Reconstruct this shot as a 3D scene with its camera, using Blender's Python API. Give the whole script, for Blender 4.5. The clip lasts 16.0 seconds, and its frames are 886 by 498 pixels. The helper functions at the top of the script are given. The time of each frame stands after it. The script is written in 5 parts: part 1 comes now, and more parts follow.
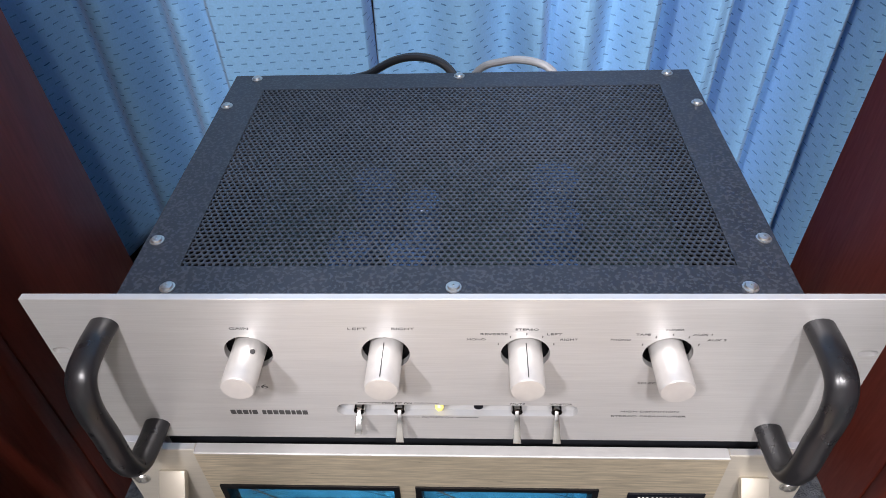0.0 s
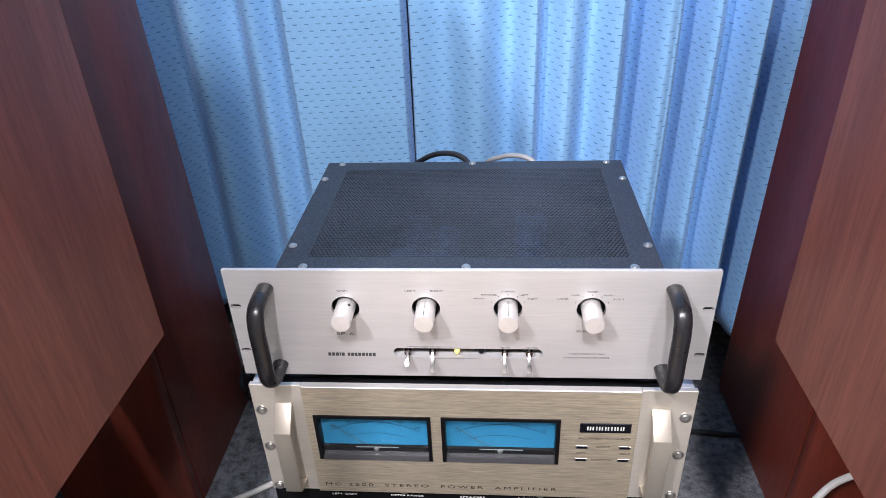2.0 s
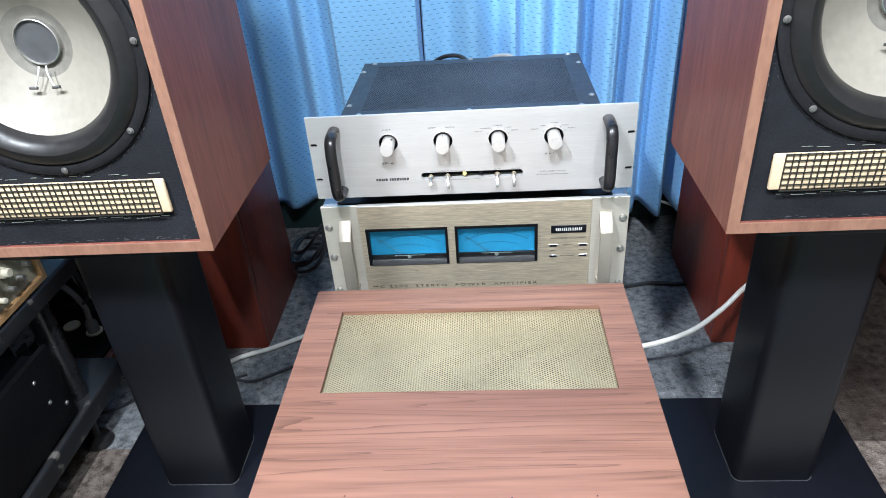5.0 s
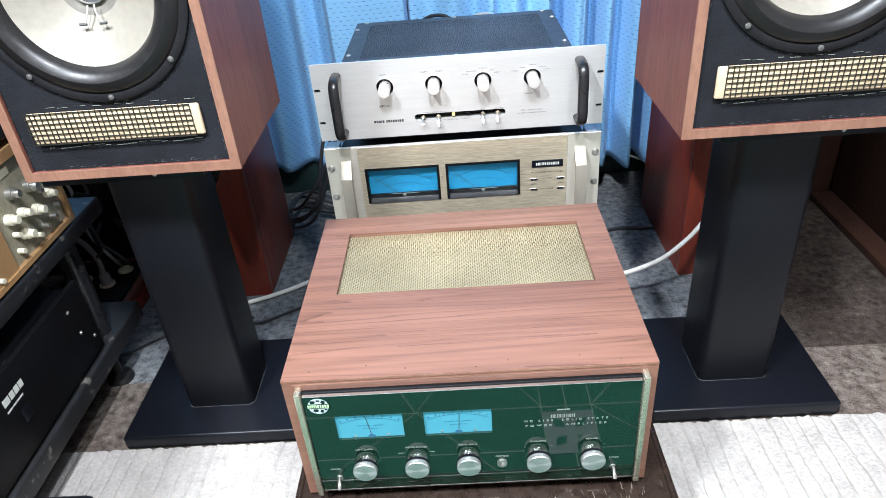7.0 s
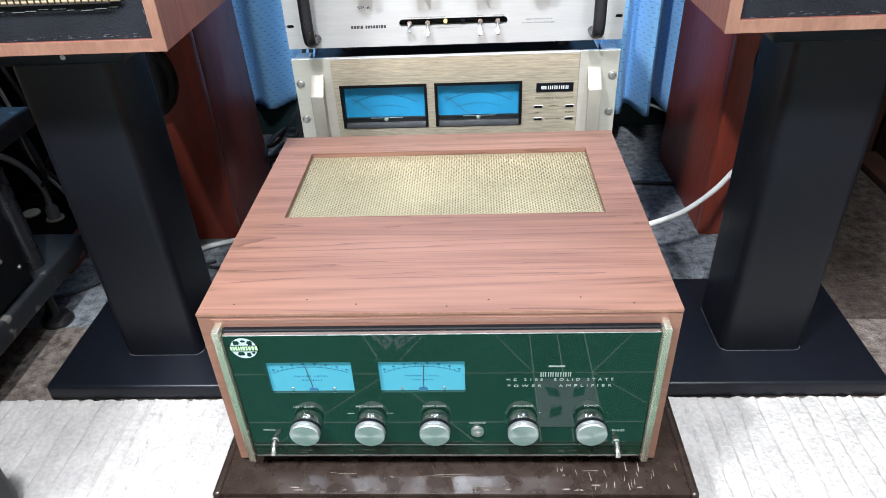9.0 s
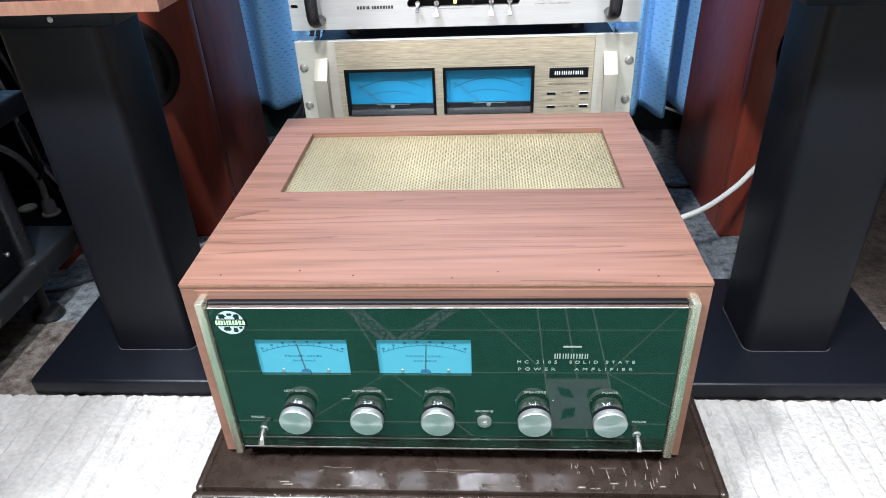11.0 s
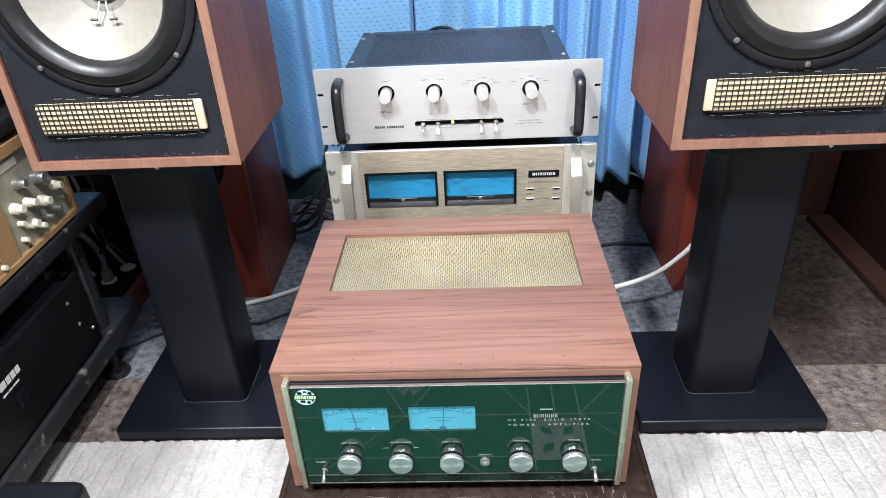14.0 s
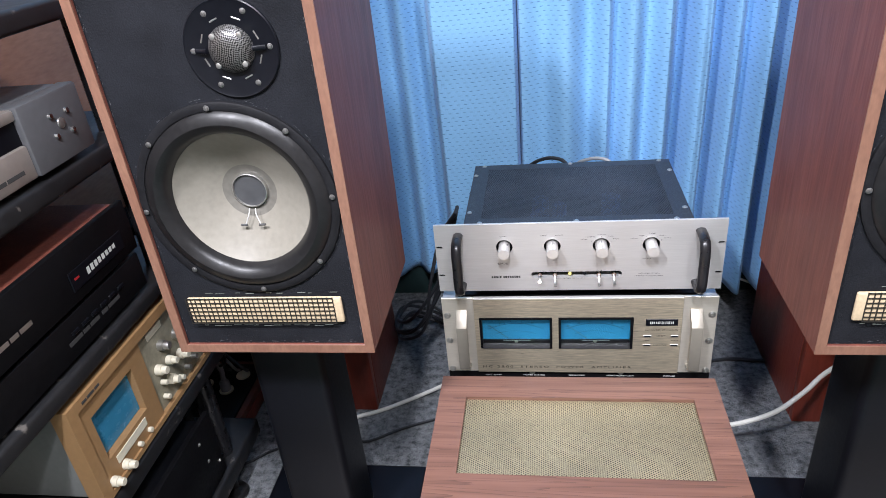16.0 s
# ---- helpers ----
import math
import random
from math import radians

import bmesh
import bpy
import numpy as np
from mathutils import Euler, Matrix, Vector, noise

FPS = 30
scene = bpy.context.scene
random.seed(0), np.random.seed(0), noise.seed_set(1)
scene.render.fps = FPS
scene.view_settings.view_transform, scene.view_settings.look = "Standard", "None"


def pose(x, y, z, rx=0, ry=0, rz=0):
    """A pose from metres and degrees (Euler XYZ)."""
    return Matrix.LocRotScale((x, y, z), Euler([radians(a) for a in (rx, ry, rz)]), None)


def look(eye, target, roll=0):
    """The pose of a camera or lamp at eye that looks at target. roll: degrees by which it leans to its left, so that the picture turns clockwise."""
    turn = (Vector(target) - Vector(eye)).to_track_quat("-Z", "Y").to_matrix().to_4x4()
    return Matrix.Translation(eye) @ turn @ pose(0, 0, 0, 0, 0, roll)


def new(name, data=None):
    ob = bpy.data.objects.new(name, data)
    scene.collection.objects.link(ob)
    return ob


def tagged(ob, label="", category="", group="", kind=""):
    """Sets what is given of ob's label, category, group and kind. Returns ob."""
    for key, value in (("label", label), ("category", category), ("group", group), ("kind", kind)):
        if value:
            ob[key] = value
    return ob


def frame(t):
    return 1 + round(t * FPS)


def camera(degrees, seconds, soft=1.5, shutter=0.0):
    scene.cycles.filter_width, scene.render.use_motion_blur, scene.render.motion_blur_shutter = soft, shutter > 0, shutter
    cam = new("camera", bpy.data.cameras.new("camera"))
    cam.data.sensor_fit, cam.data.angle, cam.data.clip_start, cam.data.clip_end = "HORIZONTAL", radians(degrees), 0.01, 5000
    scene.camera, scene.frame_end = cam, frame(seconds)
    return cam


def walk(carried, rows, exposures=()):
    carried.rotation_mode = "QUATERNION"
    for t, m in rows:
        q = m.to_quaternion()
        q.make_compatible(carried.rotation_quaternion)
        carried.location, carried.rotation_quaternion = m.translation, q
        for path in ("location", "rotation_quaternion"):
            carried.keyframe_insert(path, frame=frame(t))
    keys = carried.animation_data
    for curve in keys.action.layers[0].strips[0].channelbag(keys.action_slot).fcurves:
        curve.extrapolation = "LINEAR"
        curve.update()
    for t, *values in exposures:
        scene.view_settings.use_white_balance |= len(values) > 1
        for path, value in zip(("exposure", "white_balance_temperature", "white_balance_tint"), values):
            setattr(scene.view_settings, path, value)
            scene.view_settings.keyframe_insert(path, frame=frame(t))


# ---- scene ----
cam = camera(66.5, 16.0, soft=0.9)
EXPOSURES = ((0.0, -0.35, 7100, 20), (0.7, -0.26, 7300, 20), (1.5, -0.2, 7050, 22), (2.5, -0.14, 6800, 23), (4.5, 0.08, 6350, 10), (7.0, 0.23, 6450, 11),
             (12.5, 0.25, 6400, 10), (13.5, 0.22, 6400, 10), (14.5, -0.02, 6750, 17), (16.0, -0.34, 6600, 18))
PATH = [
    (0, (0.012, -0.259, 0.822), (-0.08, 1.236, -0.502), -2.5),
    (0.5, (0.018, -0.308, 0.827), (-0.088, 1.266, -0.404), -2.6),
    (1, (0.028, -0.381, 0.848), (-0.093, 1.248, -0.306), -2.6),
    (1.5, (0.024, -0.474, 0.883), (-0.1, 1.217, -0.178), -2.4),
    (2, (0.028, -0.55, 0.911), (-0.123, 1.161, -0.113), -2.6),
    (2.5, (0.031, -0.616, 0.93), (-0.139, 1.104, -0.078), -2.8),
    (3, (0.034, -0.666, 0.935), (-0.148, 1.052, -0.073), -3.0),
    (3.5, (0.032, -0.741, 0.932), (-0.149, 0.968, -0.091), -3.1),
    (4, (0.029, -0.815, 0.933), (-0.139, 0.883, -0.11), -3.4),
    (4.5, (0.03, -0.874, 0.921), (-0.13, 0.817, -0.134), -4.0),
    (7, (0.001, -1.094, 0.885), (-0.074, 0.592, -0.189), -4.8),
    (7.5, (0.021, -1.076, 0.837), (-0.054, 0.604, -0.246), -4.6),
    (8, (0.04, -1.03, 0.79), (-0.038, 0.639, -0.309), -4.4),
    (8.5, (0.039, -1.004, 0.758), (-0.048, 0.657, -0.352), -4.0),
    (9, (0.03, -0.982, 0.733), (-0.072, 0.67, -0.391), -2.9),
    (9.5, (0.029, -0.952, 0.704), (-0.075, 0.694, -0.428), -2.6),
    (9.7, (0.027, -0.936, 0.682), (-0.086, 0.707, -0.452), -2.6),
    (11.8, (0.038, -1.002, 0.663), (-0.09, 0.715, -0.354), -2.6),
    (12, (0.046, -1.013, 0.674), (-0.08, 0.706, -0.342), -2.6),
    (12.5, (0.063, -1.059, 0.703), (-0.054, 0.662, -0.309), -2.8),
    (13, (0.065, -1.087, 0.715), (-0.041, 0.631, -0.303), -2.9),
    (13.5, (0.051, -1.109, 0.769), (-0.04, 0.607, -0.256), -2.9),
    (14, (0.02, -1.122, 0.873), (-0.071, 0.593, -0.152), -3.1),
    (14.5, (-0.016, -1.117, 0.952), (-0.12, 0.602, -0.065), -3.3),
    (15, (-0.041, -1.092, 1.016), (-0.179, 0.632, 0.011), -3.8),
    (15.5, (-0.054, -1.06, 1.058), (-0.246, 0.666, 0.065), -4.5),
    (16, (-0.049, -1.019, 1.085), (-0.353, 0.704, 0.116), -6.0),
]

walk_rows = [(t, look(eye, target, roll)) for t, eye, target, roll in PATH]
walk(cam, walk_rows, EXPOSURES)

# ---- light ----
world = bpy.data.worlds.new("world")
scene.world = world
world.use_nodes = True
world.node_tree.nodes["Background"].inputs[0].default_value = (0.8, 0.9, 1.0, 1)
world.node_tree.nodes["Background"].inputs[1].default_value = 0.05


def ceiling_lamp(x, y, z, sx, sy, watts, colour=(0.87, 0.93, 1.0)):
    d = bpy.data.lights.new("ceiling_light_glow", "AREA")
    d.shape, d.size, d.size_y, d.energy, d.color = "RECTANGLE", sx, sy, watts, colour
    ob = new("ceiling_light_glow", d)
    ob.matrix_basis = pose(x, y, z)
    return ob


# all out of view; shadows point to two, a third added for the curtain
LAMPS = ((-0.92, -1.5, 100.0), (-0.05, -1.35, 80.0), (0.5, -1.5, 34.0))
for lx, ly, w in LAMPS:
    ceiling_lamp(lx, ly, 2.33, 0.12, 0.3, w)


# ---- materials ----
def surf(name, base, rough=0.5, metal=0.0, var=0.12, scale=6.0, fine=90.0, bump=0.05, stretch=(1, 1, 1), tint=None,
         spec=0.5, coat=0.0, rvar=0.12, distance=0.002):
    m = bpy.data.materials.new(name)
    m.use_nodes = True
    nt = m.node_tree
    n, l = nt.nodes, nt.links
    b = n["Principled BSDF"]
    b.inputs["Metallic"].default_value = metal
    b.inputs["Specular IOR Level"].default_value = spec
    b.inputs["Coat Weight"].default_value = coat
    b.inputs["Coat Roughness"].default_value = 0.12
    tc, mp = n.new("ShaderNodeTexCoord"), n.new("ShaderNodeMapping")
    mp.inputs["Scale"].default_value = stretch
    l.new(tc.outputs["Object"], mp.inputs["Vector"])
    big, small = n.new("ShaderNodeTexNoise"), n.new("ShaderNodeTexNoise")
    big.inputs["Scale"].default_value, small.inputs["Scale"].default_value = scale, fine
    big.inputs["Detail"].default_value, small.inputs["Detail"].default_value = 4, 3
    for q in (big, small):
        l.new(mp.outputs[0], q.inputs["Vector"])
    add = n.new("ShaderNodeMath")
    add.operation = "ADD"
    l.new(big.outputs["Fac"], add.inputs[0])
    l.new(small.outputs["Fac"], add.inputs[1])
    rng = n.new("ShaderNodeMapRange")
    rng.inputs["From Min"].default_value, rng.inputs["From Max"].default_value = 0.65, 1.35
    l.new(add.outputs[0], rng.inputs["Value"])
    mix = n.new("ShaderNodeMix")
    mix.data_type = "RGBA"
    lo = tint or tuple(c * (1 - var) for c in base)
    hi = tuple(min(1, c * (1 + var)) for c in base)
    mix.inputs[6].default_value, mix.inputs[7].default_value = (*lo, 1), (*hi, 1)
    l.new(rng.outputs[0], mix.inputs[0])
    l.new(mix.outputs[2], b.inputs["Base Color"])
    rr = n.new("ShaderNodeMapRange")
    rr.inputs["To Min"].default_value, rr.inputs["To Max"].default_value = max(0.02, rough - rvar), min(1, rough + rvar)
    l.new(small.outputs["Fac"], rr.inputs["Value"])
    l.new(rr.outputs[0], b.inputs["Roughness"])
    if bump:
        bp = n.new("ShaderNodeBump")
        bp.inputs["Strength"].default_value, bp.inputs["Distance"].default_value = bump, distance
        l.new(small.outputs["Fac"], bp.inputs["Height"])
        l.new(bp.outputs[0], b.inputs["Normal"])
    return m


def wood(name, light, dark, stretch, rough=0.4, rings=3.0, coat=0.0, contrast=(0.35, 0.75), streak=0.5, lines=0.0, ring_count=14.0):
    """Grain drawn out along the short stretch axis."""
    m = bpy.data.materials.new(name)
    m.use_nodes = True
    nt = m.node_tree
    n, l = nt.nodes, nt.links
    b = n["Principled BSDF"]
    b.inputs["Coat Weight"].default_value = coat
    b.inputs["Coat Roughness"].default_value = 0.15
    tc, mp = n.new("ShaderNodeTexCoord"), n.new("ShaderNodeMapping")
    mp.inputs["Scale"].default_value = stretch
    l.new(tc.outputs["Object"], mp.inputs["Vector"])
    info, off = n.new("ShaderNodeObjectInfo"), n.new("ShaderNodeVectorMath")
    off.operation = "MULTIPLY_ADD"
    off.inputs[1].default_value = (0, 0, 0)
    l.new(mp.outputs[0], off.inputs[0])
    off.inputs[1].default_value = (1, 1, 1)
    sc = n.new("ShaderNodeVectorMath")
    sc.operation = "SCALE"
    sc.inputs[0].default_value = (7, 5, 3)
    l.new(info.outputs["Random"], sc.inputs["Scale"])
    l.new(sc.outputs[0], off.inputs[2])
    figure, fibre = n.new("ShaderNodeTexNoise"), n.new("ShaderNodeTexNoise")
    figure.inputs["Scale"].default_value, figure.inputs["Detail"].default_value, figure.inputs["Distortion"].default_value = rings, 5, 0.6
    fibre.inputs["Scale"].default_value, fibre.inputs["Detail"].default_value = rings * 9, 4
    l.new(off.outputs[0], figure.inputs["Vector"])
    l.new(off.outputs[0], fibre.inputs["Vector"])
    ramp = n.new("ShaderNodeMapRange")
    ramp.inputs["From Min"].default_value, ramp.inputs["From Max"].default_value = contrast
    l.new(figure.outputs["Fac"], ramp.inputs["Value"])
    mix = n.new("ShaderNodeMix")
    mix.data_type = "RGBA"
    mix.inputs[6].default_value, mix.inputs[7].default_value = (*light, 1), (*dark, 1)
    l.new(ramp.outputs[0], mix.inputs[0])
    r2 = n.new("ShaderNodeMapRange")
    r2.inputs["From Min"].default_value, r2.inputs["From Max"].default_value = 0.35, 0.7
    r2.inputs["To Min"].default_value, r2.inputs["To Max"].default_value = 0, streak
    l.new(fibre.outputs["Fac"], r2.inputs["Value"])
    mix2 = n.new("ShaderNodeMix")
    mix2.data_type = "RGBA"
    l.new(r2.outputs[0], mix2.inputs[0])
    l.new(mix.outputs[2], mix2.inputs[6])
    mix2.inputs[7].default_value = (*[c * 0.6 for c in dark], 1)
    # thin growth rings follow the figure
    k1, k2, k3, k4 = (n.new("ShaderNodeMath") for _ in range(4))
    k1.operation, k2.operation, k3.operation, k4.operation = "MULTIPLY", "FRACT", "POWER", "MULTIPLY"
    k1.inputs[1].default_value, k3.inputs[1].default_value, k4.inputs[1].default_value = ring_count, 8.0, lines
    l.new(figure.outputs["Fac"], k1.inputs[0])
    l.new(k1.outputs[0], k2.inputs[0])
    l.new(k2.outputs[0], k3.inputs[0])
    l.new(k3.outputs[0], k4.inputs[0])
    mix3 = n.new("ShaderNodeMix")
    mix3.data_type = "RGBA"
    l.new(k4.outputs[0], mix3.inputs[0])
    l.new(mix2.outputs[2], mix3.inputs[6])
    mix3.inputs[7].default_value = (*[c * 0.42 for c in dark], 1)
    l.new(mix3.outputs[2], b.inputs["Base Color"])
    rr = n.new("ShaderNodeMapRange")
    rr.inputs["To Min"].default_value, rr.inputs["To Max"].default_value = rough - 0.1, rough + 0.12
    l.new(fibre.outputs["Fac"], rr.inputs["Value"])
    l.new(rr.outputs[0], b.inputs["Roughness"])
    bp = n.new("ShaderNodeBump")
    bp.inputs["Strength"].default_value, bp.inputs["Distance"].default_value = 0.08, 0.001
    l.new(fibre.outputs["Fac"], bp.inputs["Height"])
    l.new(bp.outputs[0], b.inputs["Normal"])
    return m


def worn(name, base, chip, rough=0.35, amount=0.66, scale=30.0, stretch=(1, 1, 1), coat=0.0, spec=0.5):
    """A painted or lacquered surface with chips and scratches that show a paler ground."""
    m = surf(name, base, rough, var=0.3, scale=5, fine=60, bump=0.05, coat=coat, spec=spec)
    n, l = m.node_tree.nodes, m.node_tree.links
    b = n["Principled BSDF"]
    old = b.inputs["Base Color"].links[0].from_socket
    tc, mp, t = n.new("ShaderNodeTexCoord"), n.new("ShaderNodeMapping"), n.new("ShaderNodeTexNoise")
    mp.inputs["Scale"].default_value = stretch
    t.inputs["Scale"].default_value, t.inputs["Detail"].default_value = scale, 6
    l.new(tc.outputs["Object"], mp.inputs[0])
    l.new(mp.outputs[0], t.inputs["Vector"])
    r = n.new("ShaderNodeMapRange")
    r.inputs["From Min"].default_value, r.inputs["From Max"].default_value = amount, amount + 0.05
    l.new(t.outputs["Fac"], r.inputs["Value"])
    mix = n.new("ShaderNodeMix")
    mix.data_type = "RGBA"
    l.new(r.outputs[0], mix.inputs[0])
    l.new(old, mix.inputs[6])
    mix.inputs[7].default_value = (*chip, 1)
    l.new(mix.outputs[2], b.inputs["Base Color"])
    return m


def fabric_blue(name):
    """Blue curtain cloth with short woven dashes in staggered rows; u and v in metres."""
    m = surf(name, (0.243, 0.52, 0.82), 0.75, var=0.1, scale=4, fine=400, bump=0.15, spec=0.25)
    n, l = m.node_tree.nodes, m.node_tree.links
    b = n["Principled BSDF"]
    b.inputs["Sheen Weight"].default_value = 0.15
    old = b.inputs["Base Color"].links[0].from_socket

    def math2(op, a, c=None, d=None):
        q = n.new("ShaderNodeMath")
        q.operation = op
        for i, v in enumerate((a, c, d)):
            if v is None:
                continue
            if isinstance(v, (int, float)):
                q.inputs[i].default_value = v
            else:
                l.new(v, q.inputs[i])
        return q.outputs[0]

    uv, sep = n.new("ShaderNodeUVMap"), n.new("ShaderNodeSeparateXYZ")
    l.new(uv.outputs[0], sep.inputs[0])
    wob = n.new("ShaderNodeTexNoise")
    wob.inputs["Scale"].default_value = 35
    l.new(uv.outputs[0], wob.inputs["Vector"])
    u, v = sep.outputs[0], sep.outputs[1]
    v2 = math2("ADD", math2("DIVIDE", v, 0.0098), math2("MULTIPLY", wob.outputs["Fac"], 0.5))
    row = math2("FLOOR", v2)
    u2 = math2("ADD", math2("DIVIDE", u, 0.0165), math2("MULTIPLY", row, 0.37))
    fu = math2("ABSOLUTE", math2("SUBTRACT", math2("FRACT", u2), 0.5))
    fv = math2("ABSOLUTE", math2("SUBTRACT", math2("FRACT", v2), 0.5))
    mask = math2("MULTIPLY", math2("LESS_THAN", fu, 0.2), math2("LESS_THAN", fv, 0.075))
    mix = n.new("ShaderNodeMix")
    mix.data_type = "RGBA"
    l.new(math2("MULTIPLY", mask, math2("MULTIPLY", wob.outputs["Fac"], 1.3)), mix.inputs[0])
    l.new(old, mix.inputs[6])
    mix.inputs[7].default_value = (0.03, 0.12, 0.32, 1)
    l.new(mix.outputs[2], b.inputs["Base Color"])
    # the dashes pull the cloth in
    dent = n.new("ShaderNodeBump")
    dent.inputs["Strength"].default_value, dent.inputs["Distance"].default_value, dent.invert = 0.16, 0.002, True
    soft = math2("MULTIPLY", math2("SUBTRACT", 0.5, fu), math2("SUBTRACT", 0.5, fv))
    l.new(math2("MULTIPLY", soft, 4.0), dent.inputs["Height"])
    l.new(b.inputs["Normal"].links[0].from_socket, dent.inputs["Normal"])
    l.new(dent.outputs[0], b.inputs["Normal"])
    return m


def carpet(name, dark, mid, pale):
    """Trodden felt: broad stains, tufts and single fibres."""
    m = bpy.data.materials.new(name)
    m.use_nodes = True
    n, l = m.node_tree.nodes, m.node_tree.links
    b = n["Principled BSDF"]
    b.inputs["Roughness"].default_value = 0.95
    b.inputs["Specular IOR Level"].default_value = 0.1
    tc = n.new("ShaderNodeTexCoord")
    noises = []
    for scale, detail, rough in ((7.0, 4, 0.6), (62.0, 5, 0.7), (420.0, 2, 0.5)):
        q = n.new("ShaderNodeTexNoise")
        q.inputs["Scale"].default_value, q.inputs["Detail"].default_value, q.inputs["Roughness"].default_value = scale, detail, rough
        l.new(tc.outputs["Object"], q.inputs["Vector"])
        noises.append(q.outputs["Fac"])

    def blend(fac, lo, hi, a, c):
        r, x = n.new("ShaderNodeMapRange"), n.new("ShaderNodeMix")
        x.data_type = "RGBA"
        r.inputs["From Min"].default_value, r.inputs["From Max"].default_value = lo, hi
        l.new(fac, r.inputs["Value"])
        l.new(r.outputs[0], x.inputs[0])
        for sock, v in ((x.inputs[6], a), (x.inputs[7], c)):
            if isinstance(v, tuple):
                sock.default_value = (*v, 1)
            else:
                l.new(v, sock)
        return x.outputs[2]

    stains = blend(noises[0], 0.38, 0.66, mid, tuple(0.55 * c + 0.45 * d for c, d in zip(mid, pale)))
    tufts = blend(noises[1], 0.34, 0.56, dark, stains)
    l.new(blend(noises[1], 0.60, 0.72, tufts, pale), b.inputs["Base Color"])
    add, bp = n.new("ShaderNodeMath"), n.new("ShaderNodeBump")
    add.operation = "MULTIPLY_ADD"
    add.inputs[1].default_value = 0.35
    l.new(noises[2], add.inputs[0])
    l.new(noises[1], add.inputs[2])
    bp.inputs["Strength"].default_value, bp.inputs["Distance"].default_value = 0.9, 0.008
    l.new(add.outputs[0], bp.inputs["Height"])
    l.new(bp.outputs[0], b.inputs["Normal"])
    return m


def glow(name, colour, strength, base=(0.05, 0.3, 0.5)):
    m = bpy.data.materials.new(name)
    m.use_nodes = True
    b = m.node_tree.nodes["Principled BSDF"]
    b.inputs["Base Color"].default_value = (*base, 1)
    b.inputs["Roughness"].default_value = 0.35
    b.inputs["Emission Color"].default_value = (*colour, 1)
    b.inputs["Emission Strength"].default_value = strength
    return m


def clear_glass(name):
    m = bpy.data.materials.new(name)
    m.use_nodes = True
    b = m.node_tree.nodes["Principled BSDF"]
    b.inputs["Base Color"].default_value = (0.95, 1, 0.98, 1)
    b.inputs["Transmission Weight"].default_value = 1
    b.inputs["Roughness"].default_value = 0.01
    b.inputs["IOR"].default_value = 1.5
    return m


def spun(name, base):
    """Lathe-turned metal: the highlights fan out from the middle."""
    m = surf(name, base, 0.34, 0.85, var=0.06, scale=30, fine=250, bump=0.02, rvar=0.06)
    n, l = m.node_tree.nodes, m.node_tree.links
    tan = n.new("ShaderNodeTangent")
    tan.direction_type, tan.axis = "RADIAL", "Y"
    b = n["Principled BSDF"]
    b.inputs["Anisotropic"].default_value = 0.8
    l.new(tan.outputs[0], b.inputs["Tangent"])
    return m


M_BRUSHED = surf("brushed_aluminium", (0.61, 0.605, 0.595), 0.42, 0.5, var=0.08, scale=3, fine=60, bump=0.07, stretch=(0.6, 1, 22), rvar=0.08)
M_SILVER = surf("silver_aluminium", (0.66, 0.65, 0.63), 0.36, 0.45, var=0.05, scale=6, fine=120, bump=0.02)
M_EAR = surf("satin_silver_ear", (0.69, 0.645, 0.56), 0.36, 0.55, var=0.06, scale=5, fine=60, bump=0.02, stretch=(1, 1, 12), rvar=0.05)
M_GOLD = surf("champagne_gold_aluminium", (0.65, 0.565, 0.42), 0.32, 0.62, var=0.3, scale=5, fine=12, bump=0.12, stretch=(4.5, 1, 85), rvar=0.1)
M_PALEGOLD = surf("pale_gold_metal", (0.47, 0.43, 0.36), 0.46, 0.6, var=0.05, scale=8, fine=90, bump=0.0, rvar=0.02)
M_ENDCAP = surf("gilt_end_cap_metal", (0.74, 0.69, 0.54), 0.25, 0.85, var=0.08, scale=10, fine=90, bump=0.0, rvar=0.06)
M_KNOB = surf("knob_aluminium", (0.68, 0.665, 0.64), 0.36, 0.5, var=0.06, scale=20, fine=200, bump=0.02)
M_CHROME = surf("polished_chrome", (0.75, 0.75, 0.74), 0.16, 1.0, var=0.05, bump=0)
M_STEEL = surf("screw_steel", (0.55, 0.54, 0.51), 0.35, 0.9, var=0.15, scale=60, fine=300, bump=0.1)
M_DULLSCREW = surf("dull_screw_steel", (0.28, 0.275, 0.265), 0.4, 0.85, var=0.3, scale=90, fine=400, bump=0.15)
M_BLACKPAINT = worn("black_crackle_paint", (0.009, 0.010, 0.013), (0.07, 0.07, 0.075), 0.48, 0.70, 60)
M_DUSTYBLACK = surf("dusty_black_sheet_metal", (0.036, 0.041, 0.052), 0.42, 0.0, var=0.5, scale=9, fine=260, bump=0.25)
M_RIM = worn("dust_speckled_black_paint", (0.019, 0.022, 0.03), (0.044, 0.048, 0.058), 0.45, 0.52, 420)
M_BLACKGLOSS = surf("black_lacquer", (0.005, 0.0057, 0.0085), 0.34, 0, var=0.2, scale=4, fine=160, bump=0.02, spec=0.23, rvar=0.05)
M_SATIN = surf("satin_black_lacquer", (0.0042, 0.0046, 0.0068), 0.42, 0, var=0.3, scale=5, fine=140, bump=0.02, spec=0.3, rvar=0.06)
M_HANDLE = surf("black_anodised_handle", (0.014, 0.014, 0.016), 0.3, 0, var=0.2, bump=0.02)
